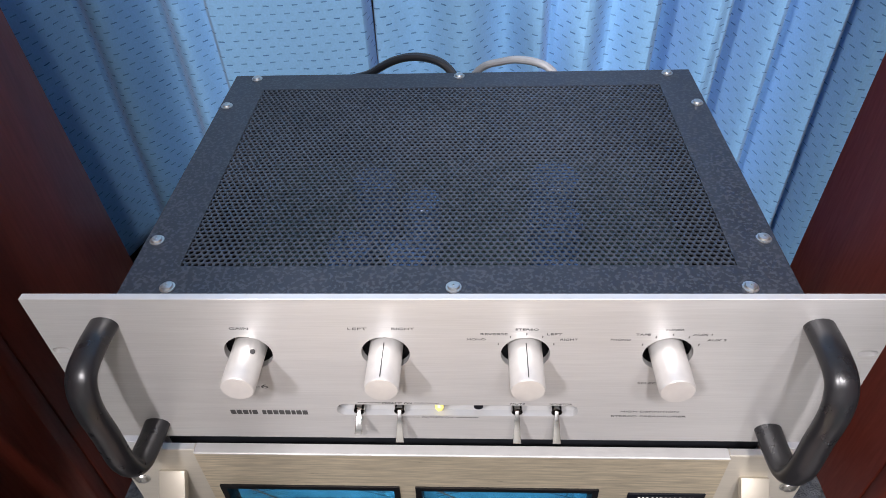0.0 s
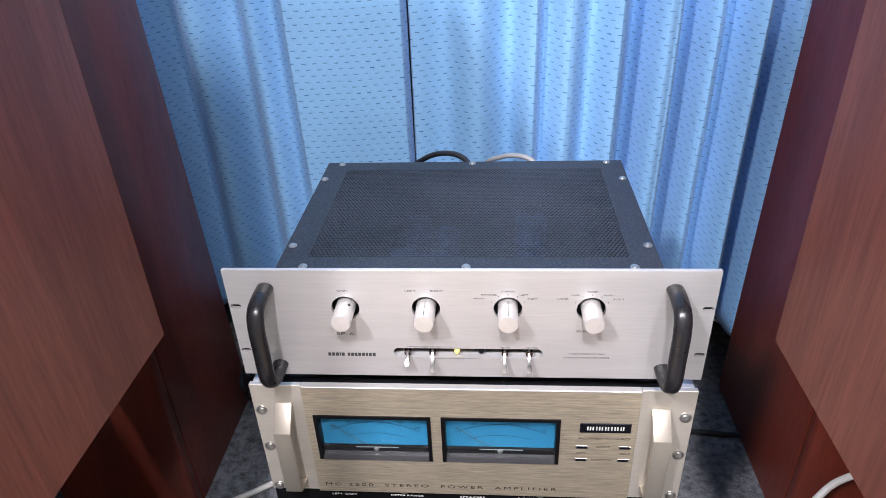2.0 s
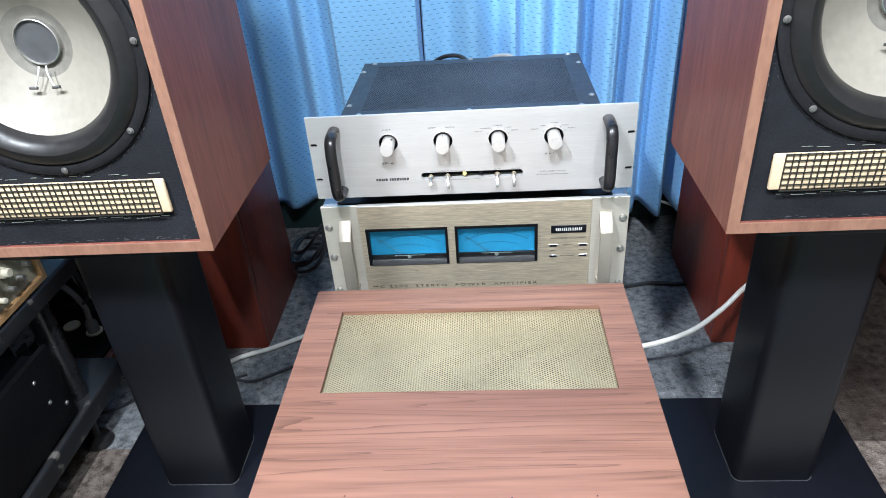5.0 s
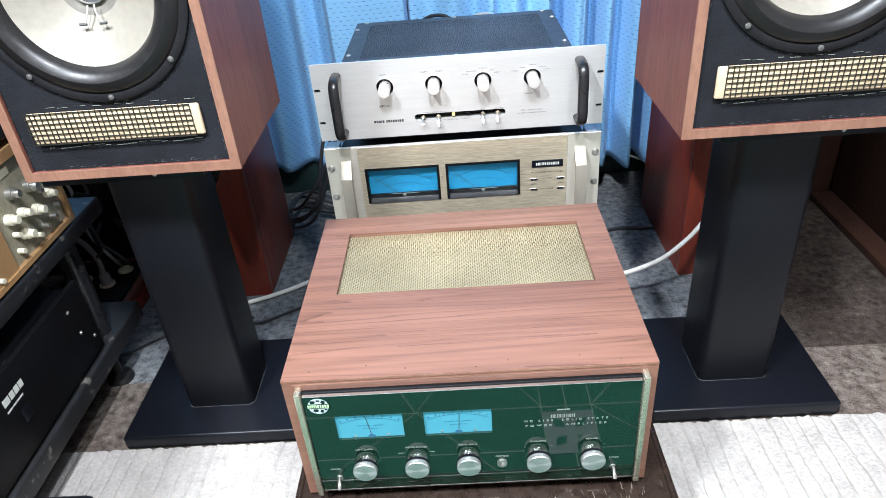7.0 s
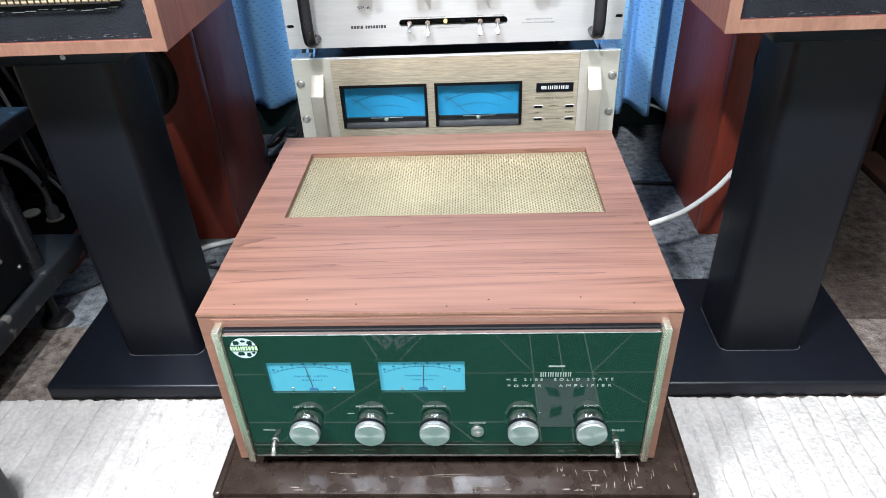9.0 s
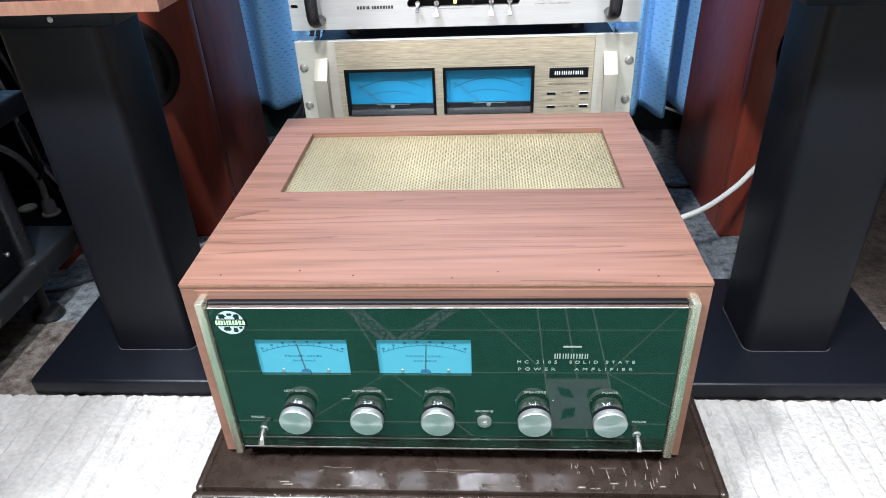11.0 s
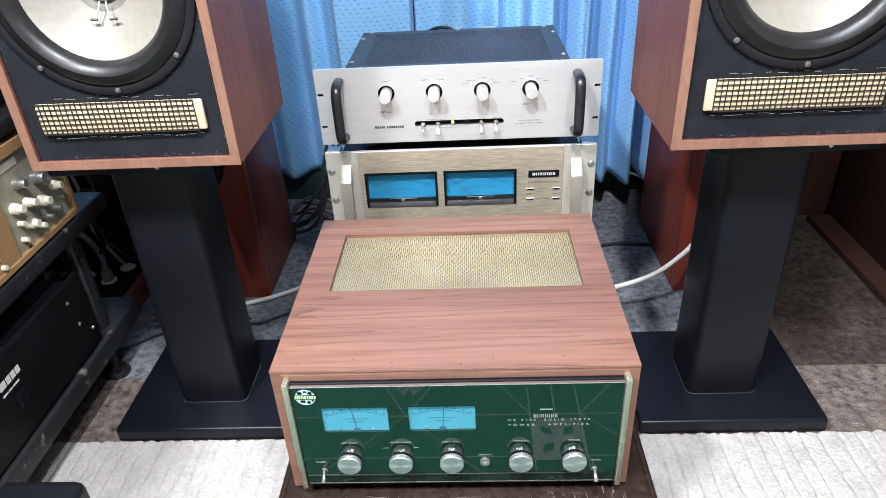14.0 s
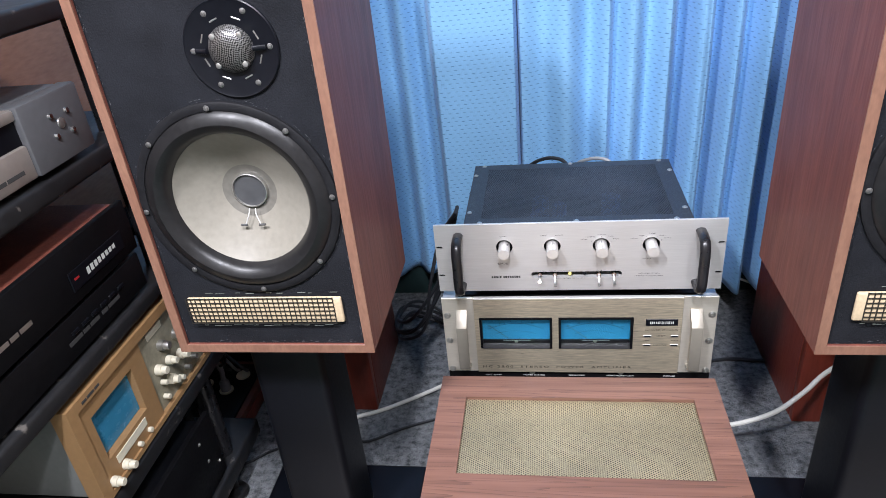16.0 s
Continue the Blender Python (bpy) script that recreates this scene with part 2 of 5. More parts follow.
M_BLACK = surf("matt_black", (0.008, 0.008, 0.009), 0.6, 0, var=0.3, bump=0.05, spec=0.12)
M_BLACKPANEL = surf("black_metal_panel", (0.006, 0.006, 0.007), 0.42, 0, var=0.3, scale=8, fine=150, bump=0.03, spec=0.12)
M_INK = surf("dark_print", (0.05, 0.05, 0.05), 0.6, 0, var=0.1, bump=0)
M_BROWNINK = surf("brown_print", (0.045, 0.036, 0.024), 0.6, 0, var=0.1, bump=0)
M_WHITEINK = surf("pale_print", (0.62, 0.64, 0.6), 0.6, 0, var=0.05, bump=0)
M_DIMINK = surf("faded_pale_print", (0.22, 0.25, 0.22), 0.6, 0, var=0.1, bump=0)
M_EMBLEM = surf("pale_emblem_print", (0.42, 0.47, 0.50), 0.5, 0, var=0.1, bump=0)
M_GREENINK = surf("green_print", (0.45, 0.75, 0.4), 0.6, 0, var=0.05, bump=0)
M_WALNUT = wood("walnut_veneer_along_x", (0.255, 0.127, 0.09), (0.178, 0.084, 0.058), (0.2, 5, 5), 0.42, 2.8, contrast=(0.36, 0.74), streak=0.6, lines=0.8, ring_count=21)
M_WALNUT_Z = wood("walnut_veneer_upright", (0.215, 0.065, 0.043), (0.135, 0.039, 0.027), (9, 9, 0.6), 0.5, 4.0, coat=0.03, streak=0.35, lines=0.3, ring_count=9)
M_LIP = wood("pale_walnut_edge", (0.275, 0.143, 0.095), (0.205, 0.096, 0.063), (6, 6, 2), 0.45, 5.0, streak=0.35)
M_CHERRY = wood("red_cherry_veneer", (0.25, 0.041, 0.021), (0.16, 0.025, 0.014), (7, 7, 0.8), 0.42, 3.5, coat=0.1, streak=0.3)
M_PLYWOOD = wood("red_brown_plywood", (0.36, 0.15, 0.072), (0.27, 0.105, 0.048), (5, 1.2, 5), 0.6, 3.0, streak=0.4)
M_CASESIDE = wood("plain_walnut_side", (0.24, 0.12, 0.083), (0.19, 0.09, 0.061), (0.5, 0.35, 7), 0.45, 3.0, streak=0.3, lines=0.12, ring_count=8)
M_DARKWOOD = wood("dark_brown_wood", (0.055, 0.024, 0.016), (0.03, 0.013, 0.009), (6, 6, 0.8), 0.45, 3.0)
M_PLINTH = worn("worn_dark_lacquered_wood", (0.023, 0.0145, 0.011), (0.15, 0.115, 0.09), 0.28, 0.735, 130, (2.2, 1.2, 0.8))
M_SCRATCH = surf("bare_scratched_wood", (0.17, 0.14, 0.115), 0.7, 0, var=0.4, scale=60, fine=300, bump=0)
M_EDGEWEAR = worn("rubbed_through_edge", (0.03, 0.02, 0.016), (0.30, 0.26, 0.23), 0.4, 0.58, 60, (1.5, 1, 1))
M_SHELFPAINT = worn("worn_black_shelf_paint", (0.014, 0.0145, 0.016), (0.13, 0.118, 0.105), 0.5, 0.63, 34)
M_BAFFLE = surf("scuffed_black_felt", (0.0125, 0.0135, 0.0168), 0.85, 0, var=0.45, scale=16, fine=480, bump=0.4, spec=0.15)
M_CONE = surf("translucent_polymer_cone", (0.245, 0.226, 0.188), 0.4, 0, var=0.12, scale=6, fine=120, bump=0.02)
M_CONEDARK = surf("glue_stained_cone", (0.15, 0.14, 0.12), 0.5, 0, var=0.2, scale=12, fine=120, bump=0.02)
M_SEAM = surf("dusty_seam", (0.06, 0.062, 0.068), 0.7, 0, var=0.6, scale=30, fine=200, bump=0.1)
M_CASTGREY = surf("grey_moulded_plastic", (0.012, 0.012, 0.0135), 0.55, 0, var=0.3, scale=30, fine=260, bump=0.15, spec=0.15)
M_RUBBER = surf("black_rubber", (0.0125, 0.012, 0.0125), 0.36, 0, var=0.3, scale=10, fine=150, bump=0.04, spec=0.38)
M_DUSTCAP = surf("grey_dust_cap", (0.062, 0.063, 0.066), 0.5, 0, var=0.15, scale=12, fine=120, bump=0.03)
M_SPUN = spun("spun_aluminium_cap", (0.62, 0.64, 0.62))
M_FOAM = surf("cream_foam", (0.60, 0.465, 0.30), 0.9, 0, var=0.15, scale=20, fine=250, bump=0.2)
M_MESHWIRE = surf("black_plastic_mesh", (0.02, 0.018, 0.015), 0.5, 0, var=0.2, bump=0)
M_CURTAIN = fabric_blue("blue_woven_curtain_cloth")
M_CARPET = carpet("grey_felt_carpet", (0.075, 0.082, 0.088), (0.195, 0.205, 0.215), (0.39, 0.405, 0.415))
M_TAUPE = carpet("brown_felt_carpet", (0.06, 0.046, 0.038), (0.15, 0.118, 0.1), (0.30, 0.26, 0.225))
M_BROWNCARPET = carpet("shade_darkened_brown_felt", (0.026, 0.019, 0.016), (0.056, 0.042, 0.035), (0.12, 0.10, 0.086))
M_MAT = surf("off_white_ribbed_mat", (0.405, 0.38, 0.355), 0.9, 0, var=0.2, scale=22, fine=170, bump=0.8, spec=0.2, distance=0.004)
# grooves a little darker than the ribs: dirt plus painted-in shade
M_MATLINE = surf("shaded_soiled_groove", (0.34, 0.315, 0.28), 0.9, 0, var=0.3, scale=40, fine=200, bump=0.2, spec=0.2)
M_RUG = surf("deep_green_rug", (0.022, 0.074, 0.056), 0.9, 0, var=0.3, scale=6, fine=120, bump=0.3, spec=0.1)
M_RUGLINE = surf("pale_rug_line", (0.30, 0.33, 0.27), 0.9, 0, var=0.2, bump=0.1, spec=0.1)
M_RUGGREY = surf("grey_rug_tile", (0.17, 0.18, 0.185), 0.9, 0, var=0.15, scale=30, bump=0.1, spec=0.1)
M_PANEL = surf("green_black_glass_panel", (0.004, 0.02, 0.012), 0.03, 0, var=0.1, bump=0, spec=1.0, rvar=0.01)
M_METERBLUE = glow("lit_blue_meter", (0.003, 0.16, 0.28), 0.17, (0.010, 0.12, 0.225))
M_METERPALE = glow("lit_pale_blue_meter", (0.045, 0.29, 0.38), 0.42, (0.05, 0.22, 0.29))
M_SCREEN = surf("blue_scope_screen", (0.03, 0.21, 0.36), 0.25, 0, var=0.1, bump=0)
M_METERINK = surf("meter_scale_print", (0.02, 0.12, 0.20), 0.5, 0, var=0.1, bump=0)
M_BLUEINK = surf("dark_blue_scale_print", (0.004, 0.03, 0.07), 0.5, 0, var=0.1, bump=0)
M_LED = glow("lit_amber_indicator", (1.0, 0.85, 0.25), 0.6, (0.8, 0.7, 0.2))
M_RED = surf("red_plastic", (0.42, 0.026, 0.03), 0.35, 0, var=0.08, bump=0)
M_MESHGOLD = surf("gold_perforated_metal", (0.47, 0.395, 0.245), 0.38, 0.55, var=0.25, scale=7, fine=300, bump=0.05)
M_WHITECABLE = surf("white_cable_sheath", (0.72, 0.71, 0.66), 0.5, 0, var=0.08, bump=0.02)
M_BLACKCABLE = surf("black_cable_sheath", (0.02, 0.022, 0.026), 0.45, 0, var=0.15, bump=0.02)
M_GREYCABLE = surf("grey_cable_sheath", (0.30, 0.31, 0.32), 0.45, 0, var=0.1, bump=0.02)
M_WALL = surf("cream_wall_paint", (0.44, 0.42, 0.38), 0.8, 0, var=0.06, scale=3, fine=120, bump=0.1)
M_CEIL = surf("white_ceiling_board", (0.75, 0.75, 0.73), 0.85, 0, var=0.05, scale=3, fine=100, bump=0.1)
# kept dark so that the baseboard carries the shade under the curtain
M_TEAL = surf("darkened_teal_paint", (0.016, 0.04, 0.04), 0.6, 0, var=0.25, scale=8, fine=90, bump=0.05)
M_SCOPETAN = surf("tan_scope_bezel", (0.33, 0.19, 0.085), 0.5, 0, var=0.12, scale=10, fine=120, bump=0.03)
M_SCOPEGREY = surf("warm_grey_scope_panel", (0.25, 0.23, 0.165), 0.5, 0, var=0.3, scale=30, fine=150, bump=0.03)
M_SCOPECASE = surf("pale_grey_scope_case", (0.21, 0.22, 0.21), 0.55, 0, var=0.1, scale=8, fine=120, bump=0.03)
M_IVORY = surf("ivory_knob_plastic", (0.72, 0.67, 0.53), 0.45, 0, var=0.08, bump=0.02)
M_CDSILVER = surf("satin_grey_metal", (0.165, 0.17, 0.18), 0.42, 0.4, var=0.08, scale=5, fine=120, bump=0.03)
M_CDPALE = surf("satin_silver_metal", (0.42, 0.37, 0.33), 0.4, 0.4, var=0.08, scale=5, fine=120, bump=0.03)
M_BLUECAP = surf("blue_capacitor_sleeve", (0.04, 0.12, 0.30), 0.4, 0, var=0.15, bump=0)
M_LAMP = glow("lit_ceiling_panel", (1.0, 0.97, 0.92), 4.0, (0.8, 0.8, 0.8))


# ---- mesh helpers ----
def box(bm, x0, x1, y0, y1, z0, z1, bev=0.0, seg=2):
    r = bmesh.ops.create_cube(bm, size=1)
    for v in r["verts"]:
        v.co = Vector((x0 if v.co.x < 0 else x1, y0 if v.co.y < 0 else y1, z0 if v.co.z < 0 else z1))
    if bev:
        es = list({e for v in r["verts"] for e in v.link_edges})
        bmesh.ops.bevel(bm, geom=es, offset=bev, segments=seg, profile=0.5, affect="EDGES")
    return bm


AXES = {"z": Matrix(), "y": Matrix.Rotation(radians(90), 4, "X"), "x": Matrix.Rotation(radians(90), 4, "Y")}


def lathe(bm, c, profile, axis="y", seg=32):
    """Turn (radius, distance) pairs round an axis through c. Along y the distance runs towards -y, along x and z towards +."""
    m = Matrix.Translation(c) @ AXES[axis]
    rings = []
    for r, h in profile:
        if r < 1e-6:
            rings.append([bm.verts.new(m @ Vector((0, 0, h)))])
        else:
            rings.append([bm.verts.new(m @ Vector((r * math.cos(2 * math.pi * k / seg), r * math.sin(2 * math.pi * k / seg), h))) for k in range(seg)])
    for a, b in zip(rings, rings[1:]):
        for k in range(seg):
            k2 = (k + 1) % seg
            f = [a[k % len(a)], a[k2 % len(a)], b[k2 % len(b)], b[k % len(b)]]
            f = list(dict.fromkeys(f))
            if len(f) > 2:
                bm.faces.new(f)
    return bm


def disc_cyl(bm, c, r, h, axis="y", seg=24, bev=0.0):
    b = bev or r * 0.06
    return lathe(bm, c, [(0, 0), (r, 0), (r, h - b), (r - b, h), (0, h)], axis, seg)


def smooth_path(pts, n=10):
    pts = [Vector(p) for p in pts]
    q = [pts[0] * 2 - pts[1]] + pts + [pts[-1] * 2 - pts[-2]]
    out = []
    for i in range(1, len(q) - 2):
        a, b, c, d = q[i - 1:i + 3]
        for k in range(n):
            t = k / n
            out.append(0.5 * (2 * b + (c - a) * t + (2 * a - 5 * b + 4 * c - d) * t * t + (3 * b - a - 3 * c + d) * t ** 3))
    return out + [pts[-1]]


def tube(bm, pts, r, seg=10, n=10, rx=None, side=None):
    line = smooth_path(pts, n) if n > 1 else [Vector(p) for p in pts]
    up, prev = Vector((0.13, 0.2, 0.97)), None
    for i, p in enumerate(line):
        d = (line[min(i + 1, len(line) - 1)] - line[max(i - 1, 0)]).normalized()
        s = Vector(side) if side else d.cross(up)
        s = s.normalized() if s.length > 1e-4 else Vector((1, 0, 0))
        u = s.cross(d).normalized()
        ring = [bm.verts.new(p + s * ((rx or r) * math.cos(2 * math.pi * k / seg)) + u * (r * math.sin(2 * math.pi * k / seg))) for k in range(seg)]
        if prev:
            for k in range(seg):
                bm.faces.new((prev[k], prev[(k + 1) % seg], ring[(k + 1) % seg], ring[k]))
        else:
            bm.faces.new(ring[::-1])
        prev = ring
    bm.faces.new(prev)
    return bm


def finish(name, bm, material, smooth=35):
    bmesh.ops.recalc_face_normals(bm, faces=bm.faces)
    me = bpy.data.meshes.new(name)
    bm.to_mesh(me)
    bm.free()
    me.materials.append(material)
    for p in me.polygons:
        p.use_smooth = True
    me.set_sharp_from_angle(angle=radians(smooth))
    return me


def part(name, bm, material, parent=None, label=""):
    ob = new(name, finish(name, bm, material))
    ob.parent = parent
    return tagged(ob, label) if label else ob


def thing(name, x, y, z, rz, label, category, group="", kind=""):
    ob = new(name)
    ob.matrix_basis = pose(x, y, z, 0, 0, rz)
    ob.empty_display_size = 0.05
    return tagged(ob, label, category, group, kind)


def setting(name, bm, material, label, category):
    return tagged(part(name, bm, material), label, category, kind="structure")


def B():
    return bmesh.new()


def letters(name, text, x, y, z, size, material, parent, width=None, rz=0.0, spacing=1.0, align="LEFT"):
    """Raised print on an upright face that looks towards -y (turned by rz)."""
    c = bpy.data.curves.new(name, "FONT")
    c.body, c.size, c.extrude, c.align_x, c.space_character = text, size, 0.00015, align, spacing
    tmp = bpy.data.objects.new(name, c)
    scene.collection.objects.link(tmp)
    bpy.context.view_layer.update()
    me = bpy.data.meshes.new_from_object(tmp.evaluated_get(bpy.context.evaluated_depsgraph_get()))
    scene.collection.objects.unlink(tmp)
    bpy.data.objects.remove(tmp)
    sx = 1.0
    if width:
        xs = [v.co.x for v in me.vertices]
        sx = width / max(1e-6, max(xs) - min(xs))
    me.transform(pose(x, y, z, 90, 0, rz) @ Matrix.Diagonal((sx, 1, 1, 1)))
    me.materials.clear()
    me.materials.append(material)
    ob = new(name, me)
    ob.parent = parent
    return ob


def bars(name, x, y, z, width, height, words, material, parent, along="x"):
    """Plain bars in place of writing; words: shares of the width, gaps negative."""
    bm, total, at = B(), sum(abs(w) for w in words), 0.0
    for w in words:
        a, b = at / total * width, (at + abs(w)) / total * width
        at += abs(w)
        if w > 0:
            if along == "x":
                box(bm, x + a, x + b, y - 0.0002, y + 0.0004, z, z + height)
            else:
                box(bm, x - 0.0004, x + 0.0002, y + a, y + b, z, z + height)
    return tagged(part(name, bm, material, parent), kind="stuff")


def perforated(bm, x0, x1, y0, y1, z, pitch, hole, thick, columns=False):
    """A sheet of six-sided cells, each with a hole through it; columns: the close rows run along y."""
    if columns:
        x0, x1, y0, y1 = y0, y1, x0, x1
    nx, ny = round((x1 - x0) / pitch), round((y1 - y0) / pitch / 0.866)
    dx, dy = (x1 - x0) / (nx + 0.5), (y1 - y0) / (ny + 0.15)
    R = dx / math.sqrt(3)
    verts, faces = [], []
    for j in range(ny):
        for i in range(nx):
            cx, cy = x0 + (i + 0.5 + (0.5 if j % 2 else 0)) * dx, y0 + (j + 0.5) * dy
            k0 = len(verts)
            for rad, h in ((R, z), (hole, z), (hole, z - thick)):
                for k in range(6):
                    a = radians(60 * k + 30)
                    verts.append((cx + rad * math.cos(a), cy + rad * math.sin(a), h))
            for k in range(6):
                k2 = (k + 1) % 6
                faces.append((k0 + k, k0 + k2, k0 + 6 + k2, k0 + 6 + k))
                faces.append((k0 + 6 + k, k0 + 6 + k2, k0 + 12 + k2, k0 + 12 + k))
    me = bpy.data.meshes.new("perforated")
    if columns:
        verts = [(y, x, h) for x, y, h in verts]
    me.from_pydata(verts, [], faces)
    bm.from_mesh(me)
    bpy.data.meshes.remove(me)
    return bm


# ---- the room ----
setting("floor", box(B(), -2.0, 2.0, -3.2, 0.75, -0.08, 0.0), M_CARPET, "dark grey felt carpet floor", "floor")
setting("carpet_strip", box(B(), -1.9, 1.9, -0.625, -0.128, 0.0, 0.0035, 0.001, 1), M_TAUPE, "brown felt carpet strip lying on the floor", "carpet")
# its dark tone also carries the shade lying on this side of the floor
setting("shaded_carpet_east", box(B(), 0.52, 1.9, -0.1275, 0.64, 0.0, 0.0035, 0.001, 1), M_BROWNCARPET, "dark brown felt carpet strip, partly darkened in place of shade", "carpet")
setting("wall_north", box(B(), -2.0, 2.0, 0.66, 0.75, 0.0, 2.45), M_WALL, "cream wall behind the blue curtain", "wall")
setting("wall_south", box(B(), -2.0, 2.0, -3.29, -3.2, 0.0, 2.45), M_WALL, "plain cream wall", "wall")
setting("wall_west", box(B(), -2.09, -2.0, -3.2, 0.75, 0.0, 2.45), M_WALL, "plain cream wall", "wall")
setting("wall_east", box(B(), 2.0, 2.09, -3.2, 0.75, 0.0, 2.45), M_WALL, "plain cream wall", "wall")
setting("ceiling", box(B(), -2.09, 2.09, -3.29, 0.75, 2.45, 2.53), M_CEIL, "white ceiling", "ceiling")
setting("baseboard", box(B(), -2.0, 2.0, 0.645, 0.66, 0.0, 0.13, 0.003), M_TEAL, "teal baseboard, its colour darkened for the shade under the curtain", "baseboard")

for lx, ly, w in LAMPS:
    lamp = thing("ceiling_light", lx, ly, 2.36, 0, "unseen white rectangular ceiling light, lit", "ceiling light", "ceiling lights")
    part("housing", box(B(), -0.08, 0.08, -0.18, 0.18, 0.0, 0.09, 0.006), M_CEIL, lamp)
    part("diffuser", box(B(), -0.065, 0.065, -0.16, 0.16, -0.012, 0.0, 0.003), M_LAMP, lamp, "glowing white diffuser")


# ---- curtain ----
FOLDS_A = ((-1.9, 0), (-1.78, 30), (-1.66, -20), (-1.52, 30), (-1.4, -25), (-1.27, 30), (-1.15, -20), (-1.03, 30), (-0.9, -25), (-0.8, 28), (-0.7, -20),
           (-0.62, 0), (-0.565, 10), (-0.52, -48), (-0.47, -20), (-0.415, -56), (-0.375, -30), (-0.345, -48), (-0.318, -36), (-0.285, 36), (-0.2, 30), (-0.115, 27), (-0.108, 10))
FOLDS_B = ((-0.112, -30), (-0.1, 26), (-0.053, 12), (0.0, 30), (0.05, 2), (0.09, 28), (0.104, 4), (0.142, 28), (0.175, 4), (0.215, 30), (0.247, -32), (0.285, 28),
           (0.298, 24), (0.325, -30), (0.356, 26), (0.385, -14), (0.418, 36), (0.452, -34), (0.47, 28), (0.5, 36), (0.53, -32), (0.565, 24), (0.63, -20), (0.7, 30), (0.8, -24),
           (0.9, 30), (1.02, -24), (1.14, 30), (1.27, -20), (1.4, 30), (1.55, -24), (1.7, 30), (1.9, 0))


def curtain_panel(folds, seed, parent):
    xs, ys = [], []
    for (xa, a), (xb, b) in zip(folds, folds[1:]):
        n = 8
        for k in range(n):
            t = k / n
            s = 0.5 - 0.5 * math.cos(math.pi * t)
            xs.append(xa + (xb - xa) * t)
            ys.append((a + (b - a) * s) * 0.001)
    xs.append(folds[-1][0])
    ys.append(folds[-1][1] * 0.001)
    arc = [0.0]
    for i in range(1, len(xs)):
        arc.append(arc[-1] + math.hypot(xs[i] - xs[i - 1], ys[i] - ys[i - 1]))
    zs = [0.0, 0.02, 0.06, 0.12, 0.2, 0.3, 0.42, 0.56, 0.72, 0.9, 1.15, 1.5, 1.9, 2.2]
    bm = B()
    uvl = bm.loops.layers.uv.new("UVMap")
    rows, par = [], {}
    for h in zs:
        row = []
        for i, (x, y) in enumerate(zip(xs, ys)):
            low = 0.1 + 0.007 * noise.noise(Vector((x * 6, seed, 0)))
            wave = 0.006 * noise.noise(Vector((x * 5, h * 3, seed))) + 0.004 * noise.noise(Vector((x * 14, h * 9, seed + 4)))
            sway = 0.012 * noise.noise(Vector((x * 2.5, h * 1.4, seed + 9)))
            v = bm.verts.new((x + sway, 0.535 - y * (1.75 - 0.2 * h) - wave, low + h))
            par[v] = (arc[i], h)
            row.append(v)
        rows.append(row)
    for a, b in zip(rows, rows[1:]):
        for i in range(len(xs) - 1):
            f = bm.faces.new((a[i], a[i + 1], b[i + 1], b[i]))
            for lp in f.loops:
                lp[uvl].uv = par[lp.vert]
    ob = part("cloth_panel", bm, M_CURTAIN, parent)
    mod = ob.modifiers.new("thickness", "SOLIDIFY")
    mod.thickness = 0.0012
    return ob


curtain = thing("curtain", 0, 0, 0, 0, "pleated blue curtain of woven cloth with small dashes, drawn closed", "curtain")
curtain_panel(FOLDS_A, 1.3, curtain)
curtain_panel(FOLDS_B, 5.1, curtain)
part("curtain_rail", tube(B(), ((-1.9, 0.53, 2.35), (1.9, 0.53, 2.35)), 0.012, n=1), M_SILVER, curtain)


# ---- the preamplifier ----
def screw(bm, x, y, z, r=0.004, axis="z", h=0.0022):
    lathe(bm, (x, y, z), [(0, 0), (r * 1.25, 0), (r * 1.25, h * 0.25), (r, h * 0.35), (r * 0.85, h * 0.85), (r * 0.5, h), (r * 0.18, h), (r * 0.16, h * 0.55), (0, h * 0.55)], axis, 14)
    return bm


def handle_loop(bm, x, z0, z1, out, r, rx):
    c = 0.016
    tube(bm, ((x, 0.001, z1), (x, -out + c * 1.4, z1), (x, -out + c * 0.4, z1 - c * 0.3), (x, -out, z1 - c * 1.3), (x, -out, (z0 + z1) / 2), (x, -out, z0 + c * 1.3),
              (x, -out + c * 0.4, z0 + c * 0.3), (x, -out + c * 1.4, z0), (x, 0.001, z0)), r, 16, 8, rx, (1, 0, 0))
    return bm


PRE_Z = 0.427
pre = thing("preamplifier", 0, 0, PRE_Z, 0, "silver-fronted preamplifier with perforated black cover on a power amplifier", "preamplifier")


def slotted_panel(x0, x1, z0, z1, y0, y1, holes, bev=0.0):
    """An upright plate with round (x, z, r) holes and a long slot, cut by boolean-free bridging: built from a triangle fill."""
    bm = B()
    loops = [[(x0, z0), (x1, z0), (x1, z1), (x0, z1)]]
    for cx, cz, hw, r in holes:
        ring = []
        for k in range(28):
            a = 2 * math.pi * k / 28
            ring.append((cx + (hw if math.cos(a) > 0 else -hw) + r * math.cos(a), cz + r * math.sin(a)))
        loops.append(ring)
    edges = []
    for lp in loops:
        vs = [bm.verts.new((x, y0, z)) for x, z in lp]
        edges += [bm.edges.new((vs[i], vs[(i + 1) % len(vs)])) for i in range(len(vs))]
    bmesh.ops.triangle_fill(bm, edges=edges, use_beauty=True, use_dissolve=False)
    r = bmesh.ops.extrude_face_region(bm, geom=list(bm.faces))
    for v in r["geom"]:
        if isinstance(v, bmesh.types.BMVert):
            v.co.y = y1
    return bm


